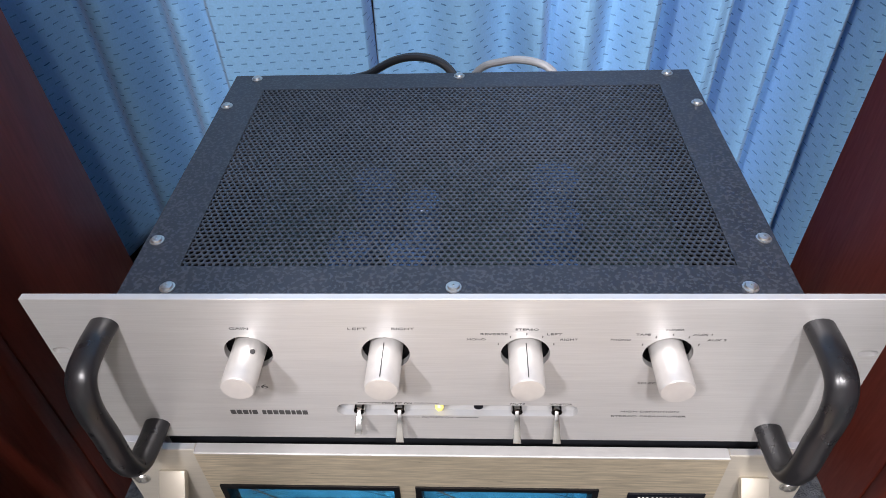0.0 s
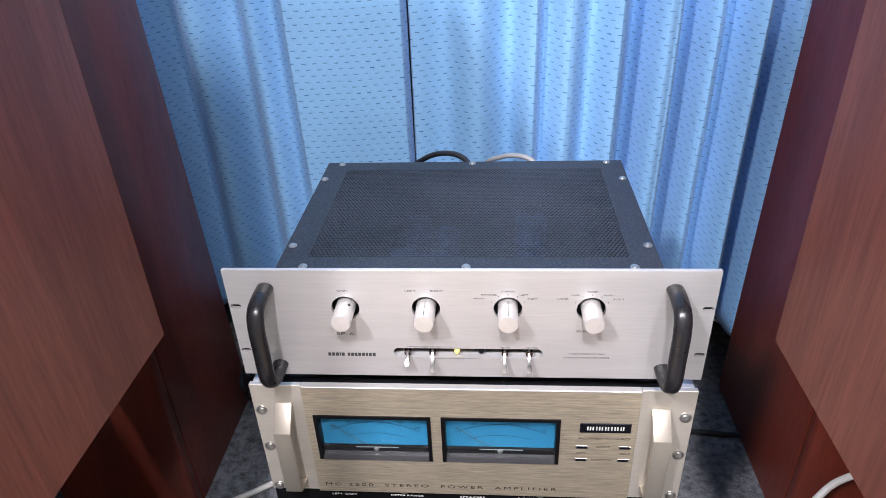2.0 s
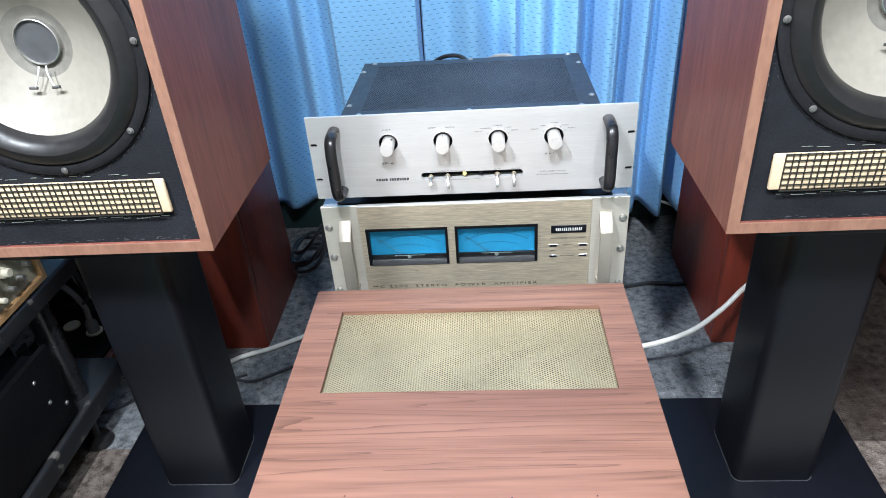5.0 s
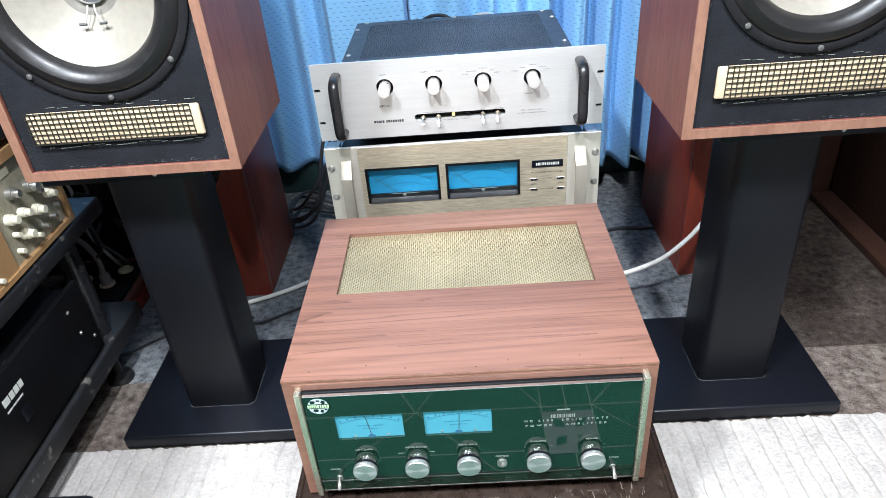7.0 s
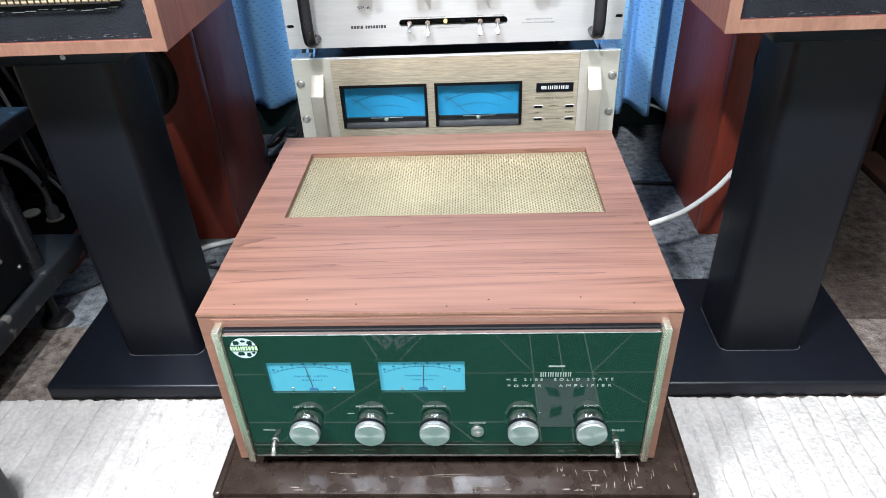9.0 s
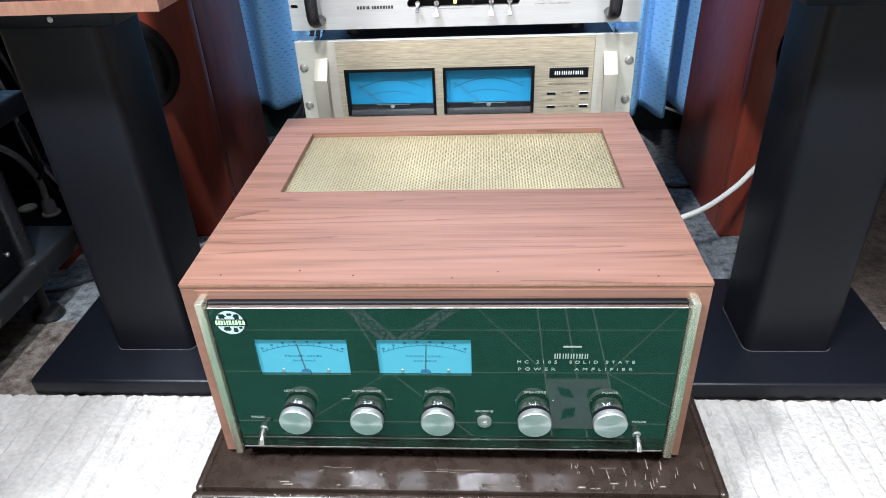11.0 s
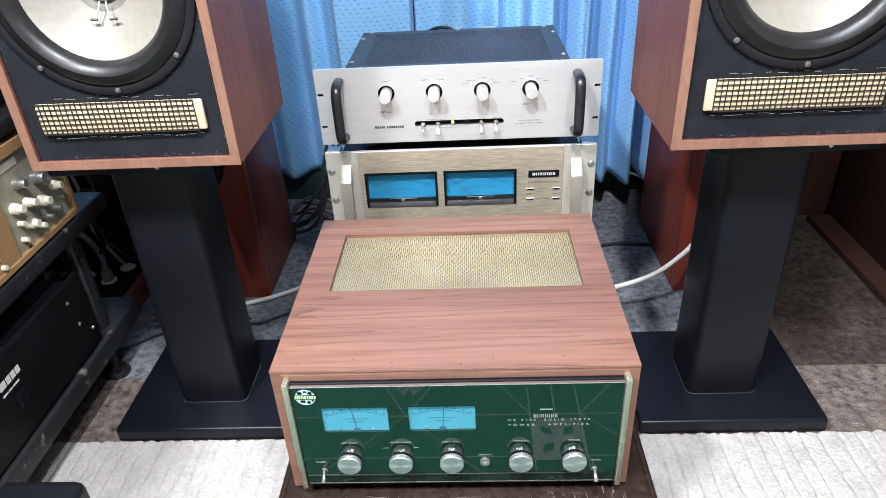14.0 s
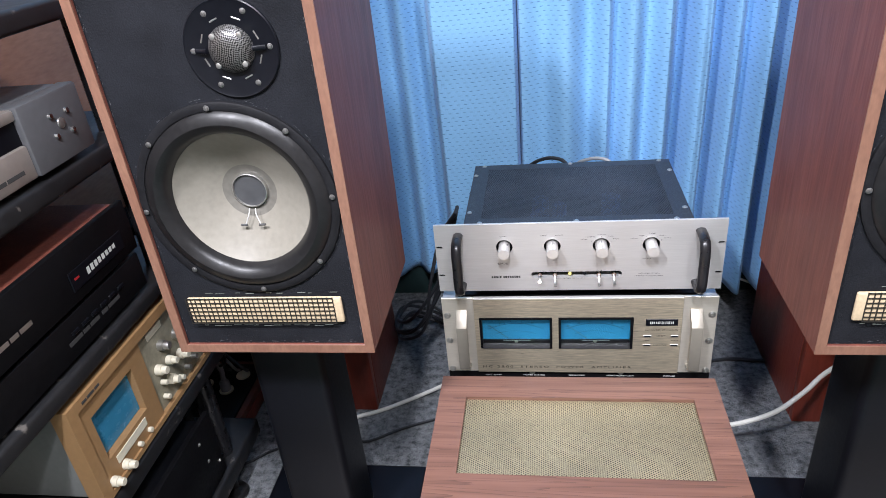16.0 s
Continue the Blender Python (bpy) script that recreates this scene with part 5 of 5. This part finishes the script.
    for k in range(14):
        x = px0 + 0.012 + k * 0.0145
        lo, up = pz0 - 0.0075 - 0.0012 * math.sin(k * 1.3), pz1 + 0.0045 + 0.0006 * math.sin(k * 2.1)
        box(bm, x, x + 0.006 + 0.008 * abs(math.sin(k * 1.9)), 0.0052, 0.0057, lo, lo + 0.0006)
        if k % 3:
            box(bm, x, x + 0.005 + 0.008 * abs(math.sin(k * 2.3)), 0.0052, 0.0057, up, up + 0.0004)
    tagged(part("torn_edge", bm, M_DIMINK, port), kind="stuff")
    # frayed felt along the border and round the woofer's rim
    rnd = random.Random(31)
    bm = B()
    hx = W / 2 - t
    for k in range(300):
        side = rnd.random()
        ln, w = rnd.uniform(0.0008, 0.006), rnd.uniform(0.0002, 0.0006)
        if side < 0.3:
            a = rnd.uniform(0, 2 * math.pi)
            r = 0.1305 + rnd.uniform(0, 0.003)
            p, d = Vector((r * math.cos(a), 0, wz + r * math.sin(a))), Vector((-math.sin(a), 0, math.cos(a)))
            if abs(p.x) > hx - 0.001:
                continue
        elif side < 0.8:
            q = rnd.choice((-1, 1))
            p, d = Vector((q * (hx - rnd.uniform(0.0008, 0.004)), 0, rnd.uniform(t + 0.01, H - 0.03))), Vector((rnd.uniform(-0.2, 0.2), 0, 1))
        else:
            p, d = Vector((rnd.uniform(-hx + 0.01, hx - 0.01), 0, t + rnd.uniform(0.001, 0.005))), Vector((1, 0, rnd.uniform(-0.2, 0.2)))
        n = Vector((-d.z, 0, d.x)) * w
        p.y = 0.0057
        bm.faces.new([bm.verts.new(v) for v in (p - n, p + d * ln - n * 0.3, p + d * ln + n * 0.3, p + n)])
    bmesh.ops.recalc_face_normals(bm, faces=bm.faces)
    tagged(part("frayed_felt", bm, M_SEAM, sp), kind="stuff")
    return sp


def stand(cx):
    st = thing("speaker_stand", cx, -0.175, 0, 0, "black metal loudspeaker stand with a wide foot plate", "speaker stand", "speaker stands")
    part("foot_plate", box(B(), -0.155, 0.155, -0.122, 0.125, 0.004, 0.033, 0.006, 3), M_BLACKGLOSS, st)
    part("top_plate", box(B(), -0.11, 0.11, -0.11, 0.1, 0.505, 0.5228, 0.003, 2), M_BLACKGLOSS, st)
    bm = B()
    hx, f, bk = 0.059, -0.056, 0.052
    ring = ((-hx, f), (hx, f), (hx, bk), (-hx, bk))
    lo = [bm.verts.new((x, y, 0.033)) for x, y in ring]
    hi = [bm.verts.new((x, y, 0.505)) for x, y in ring]
    for k in range(4):
        bm.faces.new((lo[k], lo[(k + 1) % 4], hi[(k + 1) % 4], hi[k]))
    bm.faces.new(hi)
    bm.faces.new(lo[::-1])
    bmesh.ops.bevel(bm, geom=[e for e in bm.edges if abs(e.verts[0].co.z - e.verts[1].co.z) > 0.1], offset=0.013, segments=6, profile=0.5, affect="EDGES")
    part("column", bm, M_SATIN, st, "black column with rounded edges")
    bm = box(B(), -hx - 0.0006, hx + 0.0006, f - 0.0006, bk + 0.0006, 0.0331, 0.0337)
    bmesh.ops.bevel(bm, geom=[e for e in bm.edges if abs(e.verts[0].co.z - e.verts[1].co.z) > 0.0003], offset=0.013, segments=6, profile=0.5, affect="EDGES")
    part("base_seam", bm, M_SEAM, st, "dusty grey seam round the column")
    for x in (-0.13, 0.13):
        for y in (-0.1, 0.1):
            part("spike", lathe(B(), (x, y, 0.0), [(0, 0), (0.009, 0), (0.009, 0.005), (0, 0.005)], "z", 12), M_RUBBER, st)
    part("bolt", screw(B(), 0.045, -0.1105, 0.514, 0.0024, "y", 0.0015), M_STEEL, st)
    return st


def mesh_metal(name):
    m = surf(name, (0.30, 0.30, 0.30), 0.4, 0.7, var=0.2, bump=0)
    n, l = m.node_tree.nodes, m.node_tree.links
    b = n["Principled BSDF"]
    tc, ck = n.new("ShaderNodeTexCoord"), n.new("ShaderNodeTexChecker")
    mp = n.new("ShaderNodeMapping")
    mp.inputs["Rotation"].default_value = (0, 0.5, 0)
    ck.inputs["Scale"].default_value = 620
    ck.inputs[1].default_value, ck.inputs[2].default_value = (0.22, 0.215, 0.21, 1), (0.012, 0.012, 0.012, 1)
    l.new(tc.outputs["Object"], mp.inputs[0])
    l.new(mp.outputs[0], ck.inputs[0])
    l.new(ck.outputs[0], b.inputs["Base Color"])
    return m


M_STEELMESH = mesh_metal("woven_metal_mesh")
monitor(-0.284, -1)
monitor(0.276, 1)
stand(-0.4535)
stand(0.4435)


# ---- tall cabinets behind ----
def tall_cabinet(x0, x1, y0, y1, lean):
    """lean: how much shallower the cabinet is at its top."""
    cb = thing("floorstanding_loudspeaker", (x0 + x1) / 2, y0, 0, 0, "tall red cherry loudspeaker cabinet standing on the carpet", "loudspeaker", "tall cabinets")
    h = (x1 - x0) / 2
    bm = box(B(), -h, h, 0.022, y1 - y0, 0, 1.12, 0.002, 2)
    for v in bm.verts:
        if v.co.y > 0.1 and v.co.z > 0.5:
            v.co.y -= lean
    part("cabinet", bm, M_CHERRY, cb)
    part("front_board", box(B(), -h, h, 0.0, 0.0215, 0, 1.12, 0.004, 2), M_CHERRY, cb)
    part("driver", lathe(B(), (0, 0.0, 0.34), [(0, -0.004), (0.03, 0.004), (0.06, 0.006), (0.07, 0.014), (0.08, 0.014), (0.082, 0)], "y", 40), M_RUBBER, cb)
    part("driver", lathe(B(), (0, 0.0, 0.82), [(0, -0.01), (0.02, -0.004), (0.06, -0.004), (0.075, 0.003), (0.09, 0.003), (0.09, 0)], "y", 40), M_RUBBER, cb)
    return cb


tall_cabinet(-0.69, -0.448, 0.143, 0.412, 0.07)
tall_cabinet(0.457, 0.69, 0.13, 0.46, 0.035)

# ---- equipment rack ----
rack = thing("equipment_rack", -0.86, -0.4, 0, 0, "black shelved equipment rack with round posts, paint worn", "rack")
RX0, RX1, RY0, RY1 = -0.2, 0.2, -0.5, 0.388
for z0, z1 in ((0.08, 0.12), (0.322, 0.355), (0.537, 0.562), (0.768, 0.796), (0.965, 0.993)):
    part("shelf", box(B(), RX0, RX1, RY0, RY1, z0, z1, 0.006, 3), M_SHELFPAINT, rack)
POSTS = [(0.165, 0.29), (0.165, -0.44), (-0.165, 0.29), (-0.165, -0.44)]
for x, y in POSTS:
    for a, b in ((0.12, 0.322), (0.355, 0.537), (0.562, 0.768), (0.796, 0.965)):
        part("post", lathe(B(), (x, y, a), [(0, 0), (0.019, 0), (0.019, b - a), (0, b - a)], "z", 24), M_HANDLE, rack)
    part("foot", lathe(B(), (x, y, 0), [(0, 0), (0.024, 0), (0.026, 0.006), (0.022, 0.014), (0.008, 0.02), (0.008, 0.08), (0, 0.08)], "z", 20), M_RUBBER, rack)
back = thing("plywood_sheet", -1.1, -0.35, 0, 0, "red-brown plywood sheet standing behind the rack", "plywood")
part("board", box(B(), -0.01, 0.01, -0.65, 0.82, 0, 1.3, 0.003), M_PLYWOOD, back)

# everything below faces +x: built in a local frame whose -y is the front, then turned
def rack_unit(name, y_mid, z, label, category):
    return thing(name, -0.672, y_mid, z, 90, label, category)


u = rack_unit("black_amplifier", -0.4, 0.1205, "black power amplifier with cooling fins on the bottom shelf", "amplifier")
part("front_panel", box(B(), -0.21, 0.245, -0.006, 0.004, 0.006, 0.15, 0.002, 2), M_BLACKPANEL, u)
part("case", box(B(), -0.2, 0.225, 0.0042, 0.28, 0.006, 0.145, 0.003), M_BLACKPAINT, u)
for k in range(7):
    part("cooling_fin", box(B(), 0.2262, 0.25, 0.03 + k * 0.03, 0.034 + k * 0.03, 0.02, 0.15, 0.001, 1), M_BLACKPANEL, u)
bars("maker_mark", -0.01, -0.0062, 0.105, 0.05, 0.012, (3, -0.5, 2, -0.4, 2, -0.4, 2), M_WHITEINK, u)
bars("small_print", -0.01, -0.0062, 0.094, 0.04, 0.003, (3, -0.5, 2, -0.4, 4), M_WHITEINK, u)
part("power_switch", box(B(), 0.01, 0.03, -0.0085, -0.0058, 0.055, 0.08, 0.002, 2), M_BLACKGLOSS, u)
for x, z in ((0.19, 0.12), (0.2, 0.07), (0.23, 0.04)):
    part("screw", screw(B(), x, -0.006, z, 0.003, "y", 0.002), M_STEEL, u)
for x in (-0.16, 0.19):
    for y in (0.03, 0.25):
        part("foot", disc_cyl(B(), (x, y, 0.0), 0.012, 0.0062, "z", 14), M_RUBBER, u)

u = rack_unit("oscilloscope", -0.27, 0.3555, "tan and grey oscilloscope with a blue screen", "oscilloscope")
part("case", box(B(), -0.162, 0.162, 0.012, 0.36, 0.006, 0.168, 0.005, 2), M_SCOPECASE, u, "pale grey metal case")
bm = B()
for r in ((-0.17, 0.17, 0.156, 0.172), (-0.17, 0.17, 0.004, 0.012), (-0.17, -0.152, 0.012, 0.156), (0.162, 0.17, 0.012, 0.156)):
    box(bm, r[0], r[1], -0.012, 0.014, r[2], r[3])
part("front_frame", bm, M_SCOPETAN, u, "tan plastic frame")
part("control_panel", box(B(), 0.004, 0.162, -0.004, 0.0118, 0.012, 0.156), M_SCOPEGREY, u)
part("screen_bezel", panel_with_windows(-0.152, 0.004, 0.012, 0.156, -0.008, 0.0118, ((-0.132, -0.028, 0.052, 0.13),)), M_SCOPETAN, u)
part("screen", box(B(), -0.131, -0.029, 0.003, 0.006, 0.053, 0.129), M_SCREEN, u, "blue oscilloscope screen")
part("name_strip", box(B(), -0.12, -0.04, -0.0095, -0.008, 0.032, 0.045), M_IVORY, u)
part("label_strip", box(B(), 0.03, 0.075, -0.005, -0.004, 0.135, 0.147), M_IVORY, u)
for x, z, r in ((0.055, 0.11, 0.009), (0.03, 0.08, 0.009), (0.062, 0.075, 0.008), (0.1, 0.1, 0.01), (0.095, 0.062, 0.009), (0.13, 0.11, 0.008), (0.135, 0.07, 0.008), (0.05, 0.045, 0.009), (-0.142, 0.02, 0.008), (-0.11, 0.02, 0.008)):
    k = part("knob", lathe(B(), (x, -0.004 if x > 0 else -0.008, z), [(0, 0), (r, 0), (r * 0.95, 0.009), (r * 0.75, 0.0095), (r * 0.72, 0.017), (r * 0.65, 0.018), (0, 0.018)], "y", 20), M_IVORY if z < 0.1 else M_STEEL, u)
for x, z in ((0.025, 0.03), (0.075, 0.028), (0.1, 0.03), (0.125, 0.033), (0.145, 0.045), (0.03, 0.055), (-0.07, 0.02), (-0.04, 0.02), (0.118, 0.083)):
    part("small_knob", lathe(B(), (x, -0.004, z), [(0, 0), (0.0045, 0), (0.0042, 0.01), (0, 0.0105)], "y", 14), M_STEEL if x > 0.08 else M_IVORY, u)
bars("small_print", -0.14, -0.0122, 0.161, 0.04, 0.004, (2, -0.4, 3, -0.4, 2), M_INK, u)
for x in (-0.14, 0.14):
    for y in (0.03, 0.3):
        part("foot", disc_cyl(B(), (x, y, 0.0), 0.01, 0.0062, "z", 14), M_RUBBER, u)

u = rack_unit("cd_transport", -0.4, 0.5625, "black component with a row of small pale buttons", "hifi component")
part("front_panel", box(B(), -0.21, 0.21, -0.004, 0.004, 0.006, 0.062, 0.002, 2), M_BLACKPANEL, u)
part("case", box(B(), -0.205, 0.205, 0.0042, 0.3, 0.006, 0.06, 0.003), M_BLACK, u)
bars("small_print", 0.02, -0.0042, 0.025, 0.12, 0.006, (4, -0.4, 2, -0.4, 3, -1, 2, -0.4, 4), M_INK, u)
for k in range(6):
    part("button", box(B(), 0.03 + k * 0.022, 0.045 + k * 0.022, -0.0065, -0.0038, 0.036, 0.042, 0.001, 1), M_BLACKGLOSS, u)
part("foot", box(B(), -0.19, 0.19, 0.03, 0.26, 0.0, 0.0062), M_RUBBER, u)
u = rack_unit("tuner", -0.4, 0.6251, "black-fronted tuner in a brown wooden case, pale digits lit", "hifi component")
part("front_panel", box(B(), -0.215, 0.215, -0.006, 0.004, 0.006, 0.085, 0.002, 2), M_BLACKPANEL, u)
part("case", box(B(), -0.21, 0.21, 0.0042, 0.3, 0.006, 0.082, 0.003), M_WALNUT_Z, u, "brown wooden case")
part("display", box(B(), 0.06, 0.185, -0.0075, -0.0058, 0.022, 0.05, 0.001, 1), M_BLACKGLOSS, u)
for k in range(8):
    part("display_segment", box(B(), 0.095 + k * 0.009, 0.101 + k * 0.009, -0.0078, -0.0073, 0.03 + 0.0005 * k, 0.04), M_WHITEINK, u)
part("display_segment", box(B(), 0.068, 0.078, -0.0078, -0.0073, 0.036, 0.039), M_RED, u)
bars("small_print", -0.09, -0.0062, 0.03, 0.07, 0.006, (4, -0.4, 2, -0.4, 3), M_STEEL, u)
part("foot", box(B(), -0.19, 0.19, 0.03, 0.26, 0.0, 0.0062), M_RUBBER, u)

u = rack_unit("cd_player", -0.41, 0.7965, "grey and silver disc player with a round button cluster", "disc player")
part("case", box(B(), -0.21, 0.205, 0.012, 0.3, 0.006, 0.094, 0.004, 2), M_CDSILVER, u)
part("control_panel", box(B(), 0.09, 0.207, -0.012, 0.0118, 0.008, 0.095, 0.003, 2), M_CDSILVER, u)
part("front_panel", box(B(), -0.21, 0.0898, -0.008, 0.0118, 0.008, 0.05, 0.003, 2), M_CDPALE, u, "paler silver lower front")
part("upper_panel", box(B(), -0.21, 0.0898, -0.008, 0.0118, 0.08, 0.094, 0.003, 2), M_CDPALE, u)
part("disc_drawer", box(B(), -0.21, 0.0898, -0.003, 0.0117, 0.0502, 0.0798), M_BLACKGLOSS, u)
part("round_button", lathe(B(), (0.155, -0.012, 0.055), [(0, 0.003), (0.004, 0.003), (0.0065, 0.0015), (0.007, 0)], "y", 20), M_STEEL, u)
for dx, dz in ((-0.016, 0.014), (0.016, 0.012), (-0.016, -0.012), (0.016, -0.014)):
    part("button", lathe(B(), (0.155 + dx, -0.012, 0.055 + dz), [(0, 0.004), (0.003, 0.0035), (0.0042, 0)], "y", 14), M_CHROME, u)
bars("small_print", -0.02, -0.0082, 0.02, 0.09, 0.005, (2, -0.4, 3, -0.4, 2, -0.3, 4), M_INK, u)
for x in (-0.17, 0.17):
    part("foot", disc_cyl(B(), (x, 0.05, 0.0), 0.014, 0.0062, "z", 14), M_RUBBER, u)
    part("foot", disc_cyl(B(), (x, 0.25, 0.0), 0.014, 0.0062, "z", 14), M_RUBBER, u)

# ---- power strip on a board behind the rack ----
u = thing("power_strip", -0.84, 0.14, 0, 0, "black outlet box on a wooden board with white sockets", "power strip")
part("board", box(B(), -0.1, 0.1, -0.11, 0.12, 0.0, 0.032, 0.003), M_CHERRY, u)
part("upper_board", box(B(), -0.1, 0.098, -0.108, 0.12, 0.0325, 0.05, 0.003), M_WALNUT_Z, u)
part("box", box(B(), -0.09, 0.085, -0.1, 0.1, 0.0502, 0.058, 0.003), M_BLACKPANEL, u)
for x, y in ((0.03, 0.0), (0.05, 0.055), (-0.03, 0.02)):
    part("socket", disc_cyl(B(), (x, y, 0.058), 0.017, 0.004, "z", 24), M_IVORY, u, "white round socket")
part("plug", lathe(B(), (0.03, 0.0, 0.062), [(0, 0), (0.012, 0), (0.012, 0.02), (0.008, 0.028), (0, 0.028)], "z", 18), M_GREYCABLE, u)
c = thing("mains_cable", -0.81, 0.14, 0, 0, "grey mains cable rising from the outlet box", "cable")
part("sheath", tube(B(), ((0.0, 0.0, 0.088), (0.0, 0.0, 0.13), (-0.012, -0.02, 0.19), (-0.04, -0.06, 0.235), (-0.08, -0.1, 0.25), (-0.12, -0.12, 0.2)), 0.006), M_GREYCABLE, c)
for k in range(5):
    c = thing("black_cable", -0.82, 0.2, 0, 0, "black cable tangled behind the rack", "cable", "tangled cables")
    o = 0.018 * k
    part("sheath", tube(B(), ((-0.1 + o, 0.1 - o, 0.06 + o), (-0.04, 0.08 + o * 0.5, 0.1 + 0.6 * o), (0.02 + 0.3 * o, 0.12 - o, 0.07 + o), (0.06, 0.16, 0.03 + 0.4 * o), (0.1 + o, 0.22, 0.0045)), 0.0042), M_BLACKCABLE, c)
for k in range(4):
    c = thing("black_cable", -0.8, 0.06, 0, 0, "black cable hanging down behind the rack", "cable", "tangled cables")
    o = 0.022 * k
    part("sheath", tube(B(), ((-0.1 + o, 0.1, 0.46), (-0.07 + o * 1.4, 0.06 + o * 0.4, 0.36 - o), (-0.02 + o * 0.5, 0.09 - o * 0.5, 0.26 + o * 0.5), (0.03 - o, 0.05 + o, 0.18), (-0.03 + o, 0.1, 0.11), (-0.05 + o, 0.15, 0.062)), 0.0036), M_BLACKCABLE if k != 2 else M_GREYCABLE, c)
adapter = thing("wall_adapter", -0.72, 0.3, 0, 0, "pale grey plug adapter hanging behind the stand", "adapter")
part("body", box(B(), -0.018, 0.018, -0.012, 0.012, 0.0, 0.09, 0.004, 2), M_SCOPECASE, adapter)
c = thing("floor_cable", -0.66, 0.0, 0, 0, "thin black cable lying on the carpet", "cable")
part("sheath", tube(B(), ((-0.12, -0.06, 0.004), (-0.05, -0.035, 0.004), (0.0, 0.005, 0.004), (0.05, 0.025, 0.004), (0.12, 0.03, 0.004), (0.19, 0.06, 0.004)), 0.003), M_BLACKCABLE, c)

# ---- loose cables ----
c = thing("thin_black_cable", -0.4, 0.05, 0, 0, "thin black cable lying on the carpet beside the amplifier", "cable")
part("sheath", tube(B(), ((0.17, 0.08, 0.0045), (0.1, 0.065, 0.0045), (0.02, 0.03, 0.0045), (-0.05, -0.01, 0.0045), (-0.1, 0.0, 0.0045)), 0.0032), M_BLACKCABLE, c)
c = thing("speaker_cable", 0.0, 0.0, 0, 0, "thick white loudspeaker cable lying over the carpet", "cable", "white cables")
part("sheath", tube(B(), ((0.17, 0.1, 0.02), (0.22, 0.06, 0.05), (0.3, 0.035, 0.078), (0.385, 0.05, 0.098), (0.45, 0.085, 0.122), (0.49, 0.1, 0.16), (0.53, 0.05, 0.26), (0.52, -0.03, 0.38), (0.5, -0.07, 0.55)), 0.0048), M_WHITECABLE, c)
c = thing("speaker_cable", 0.0, 0.0, 0, 0, "thick white loudspeaker cable lying over the carpet", "cable", "white cables")
part("sheath", tube(B(), ((-0.2, 0.27, 0.03), (-0.28, 0.23, 0.016), (-0.37, 0.178, 0.007), (-0.44, 0.135, 0.007), (-0.5, 0.108, 0.007), (-0.56, 0.05, 0.02), (-0.54, -0.03, 0.2), (-0.5, -0.06, 0.54)), 0.0048), M_WHITECABLE, c)
for k, (dx, dz) in enumerate(((0, 0), (0.012, 0.012), (-0.01, 0.03), (0.016, 0.045))):
    c = thing("amplifier_cable", -0.3, 0.3, 0, 0, "black cable hanging behind the amplifiers", "cable", "hanging cables")
    part("sheath", tube(B(), ((0.06, -0.02 + dx, 0.45), (0.02 + dx, 0.02, 0.36), (-0.01 + dx, 0.0, 0.22 + dz), (-0.06 - dx, 0.01, 0.1 + dz), (-0.13, 0.06 + dx, 0.05 + dz), (-0.12 + dx, 0.14, 0.06 + dz), (-0.05, 0.16, 0.03 + dz), (0.06, 0.12, 0.0045)), 0.0042), M_BLACKCABLE, c)
c = thing("dark_cable", 0.3, 0.3, 0, 0, "black cable running along the carpet behind the amplifiers", "cable")
part("sheath", tube(B(), ((-0.08, -0.02, 0.05), (0.0, 0.02, 0.006), (0.08, 0.035, 0.005), (0.16, 0.03, 0.005), (0.3, 0.05, 0.005)), 0.0045), M_BLACKCABLE, c)
c = thing("thin_white_cable", 0.4, 0.55, 0, 0, "thin white cable along the baseboard", "cable")
part("sheath", tube(B(), ((-0.25, 0.03, 0.1), (-0.1, 0.02, 0.1), (0.0, 0.02, 0.1), (0.08, 0.0, 0.08), (0.15, -0.04, 0.05), (0.3, -0.05, 0.004)), 0.003), M_WHITECABLE, c)
# added black box; it stands in for the shaded curtain behind the rack
box_l = thing("shade_filler_box", -0.93, 0.36, 0, 0, "tall black box added in place of the shade behind the rack", "carton")
part("body", box(B(), -0.2, 0.17, -0.08, 0.08, 0.0, 0.4, 0.004), M_BLACKPANEL, box_l)
part("lid", box(B(), -0.203, 0.173, -0.083, 0.083, 0.4003, 0.43, 0.004), M_BLACK, box_l)

# ---- right-hand furniture ----
cab = thing("dark_cabinet", 1.15, -0.05, 0, 0, "large dark brown wooden cabinet", "cabinet")
part("body", box(B(), -0.22, 0.3, -0.5, 0.49, 0.0, 1.25, 0.004), M_DARKWOOD, cab)
part("base_plank", box(B(), -0.275, -0.2205, -0.5, 0.48, 0.0, 0.02, 0.002), M_DARKWOOD, cab, "paler wooden base plank")
bp = thing("wooden_board", 0.88, 0.455, 0, 0, "brown wooden board leaning upright behind the cabinets", "board")
part("board", box(B(), -0.13, 0.06, 0.0, 0.018, 0.0, 1.1, 0.002), M_DARKWOOD, bp)

# ---- black case in front of the rack ----
u = thing("black_case", -0.645, -0.58, 0.0, 0, "black rounded case standing on the ribbed mat", "case")
part("body", box(B(), -0.1, 0.1, -0.11, 0.11, 0.0085, 0.118, 0.016, 4), M_BLACKPAINT, u)
part("tab", box(B(), 0.08, 0.118, -0.02, 0.02, 0.0085, 0.02, 0.003, 2), M_BLACK, u)
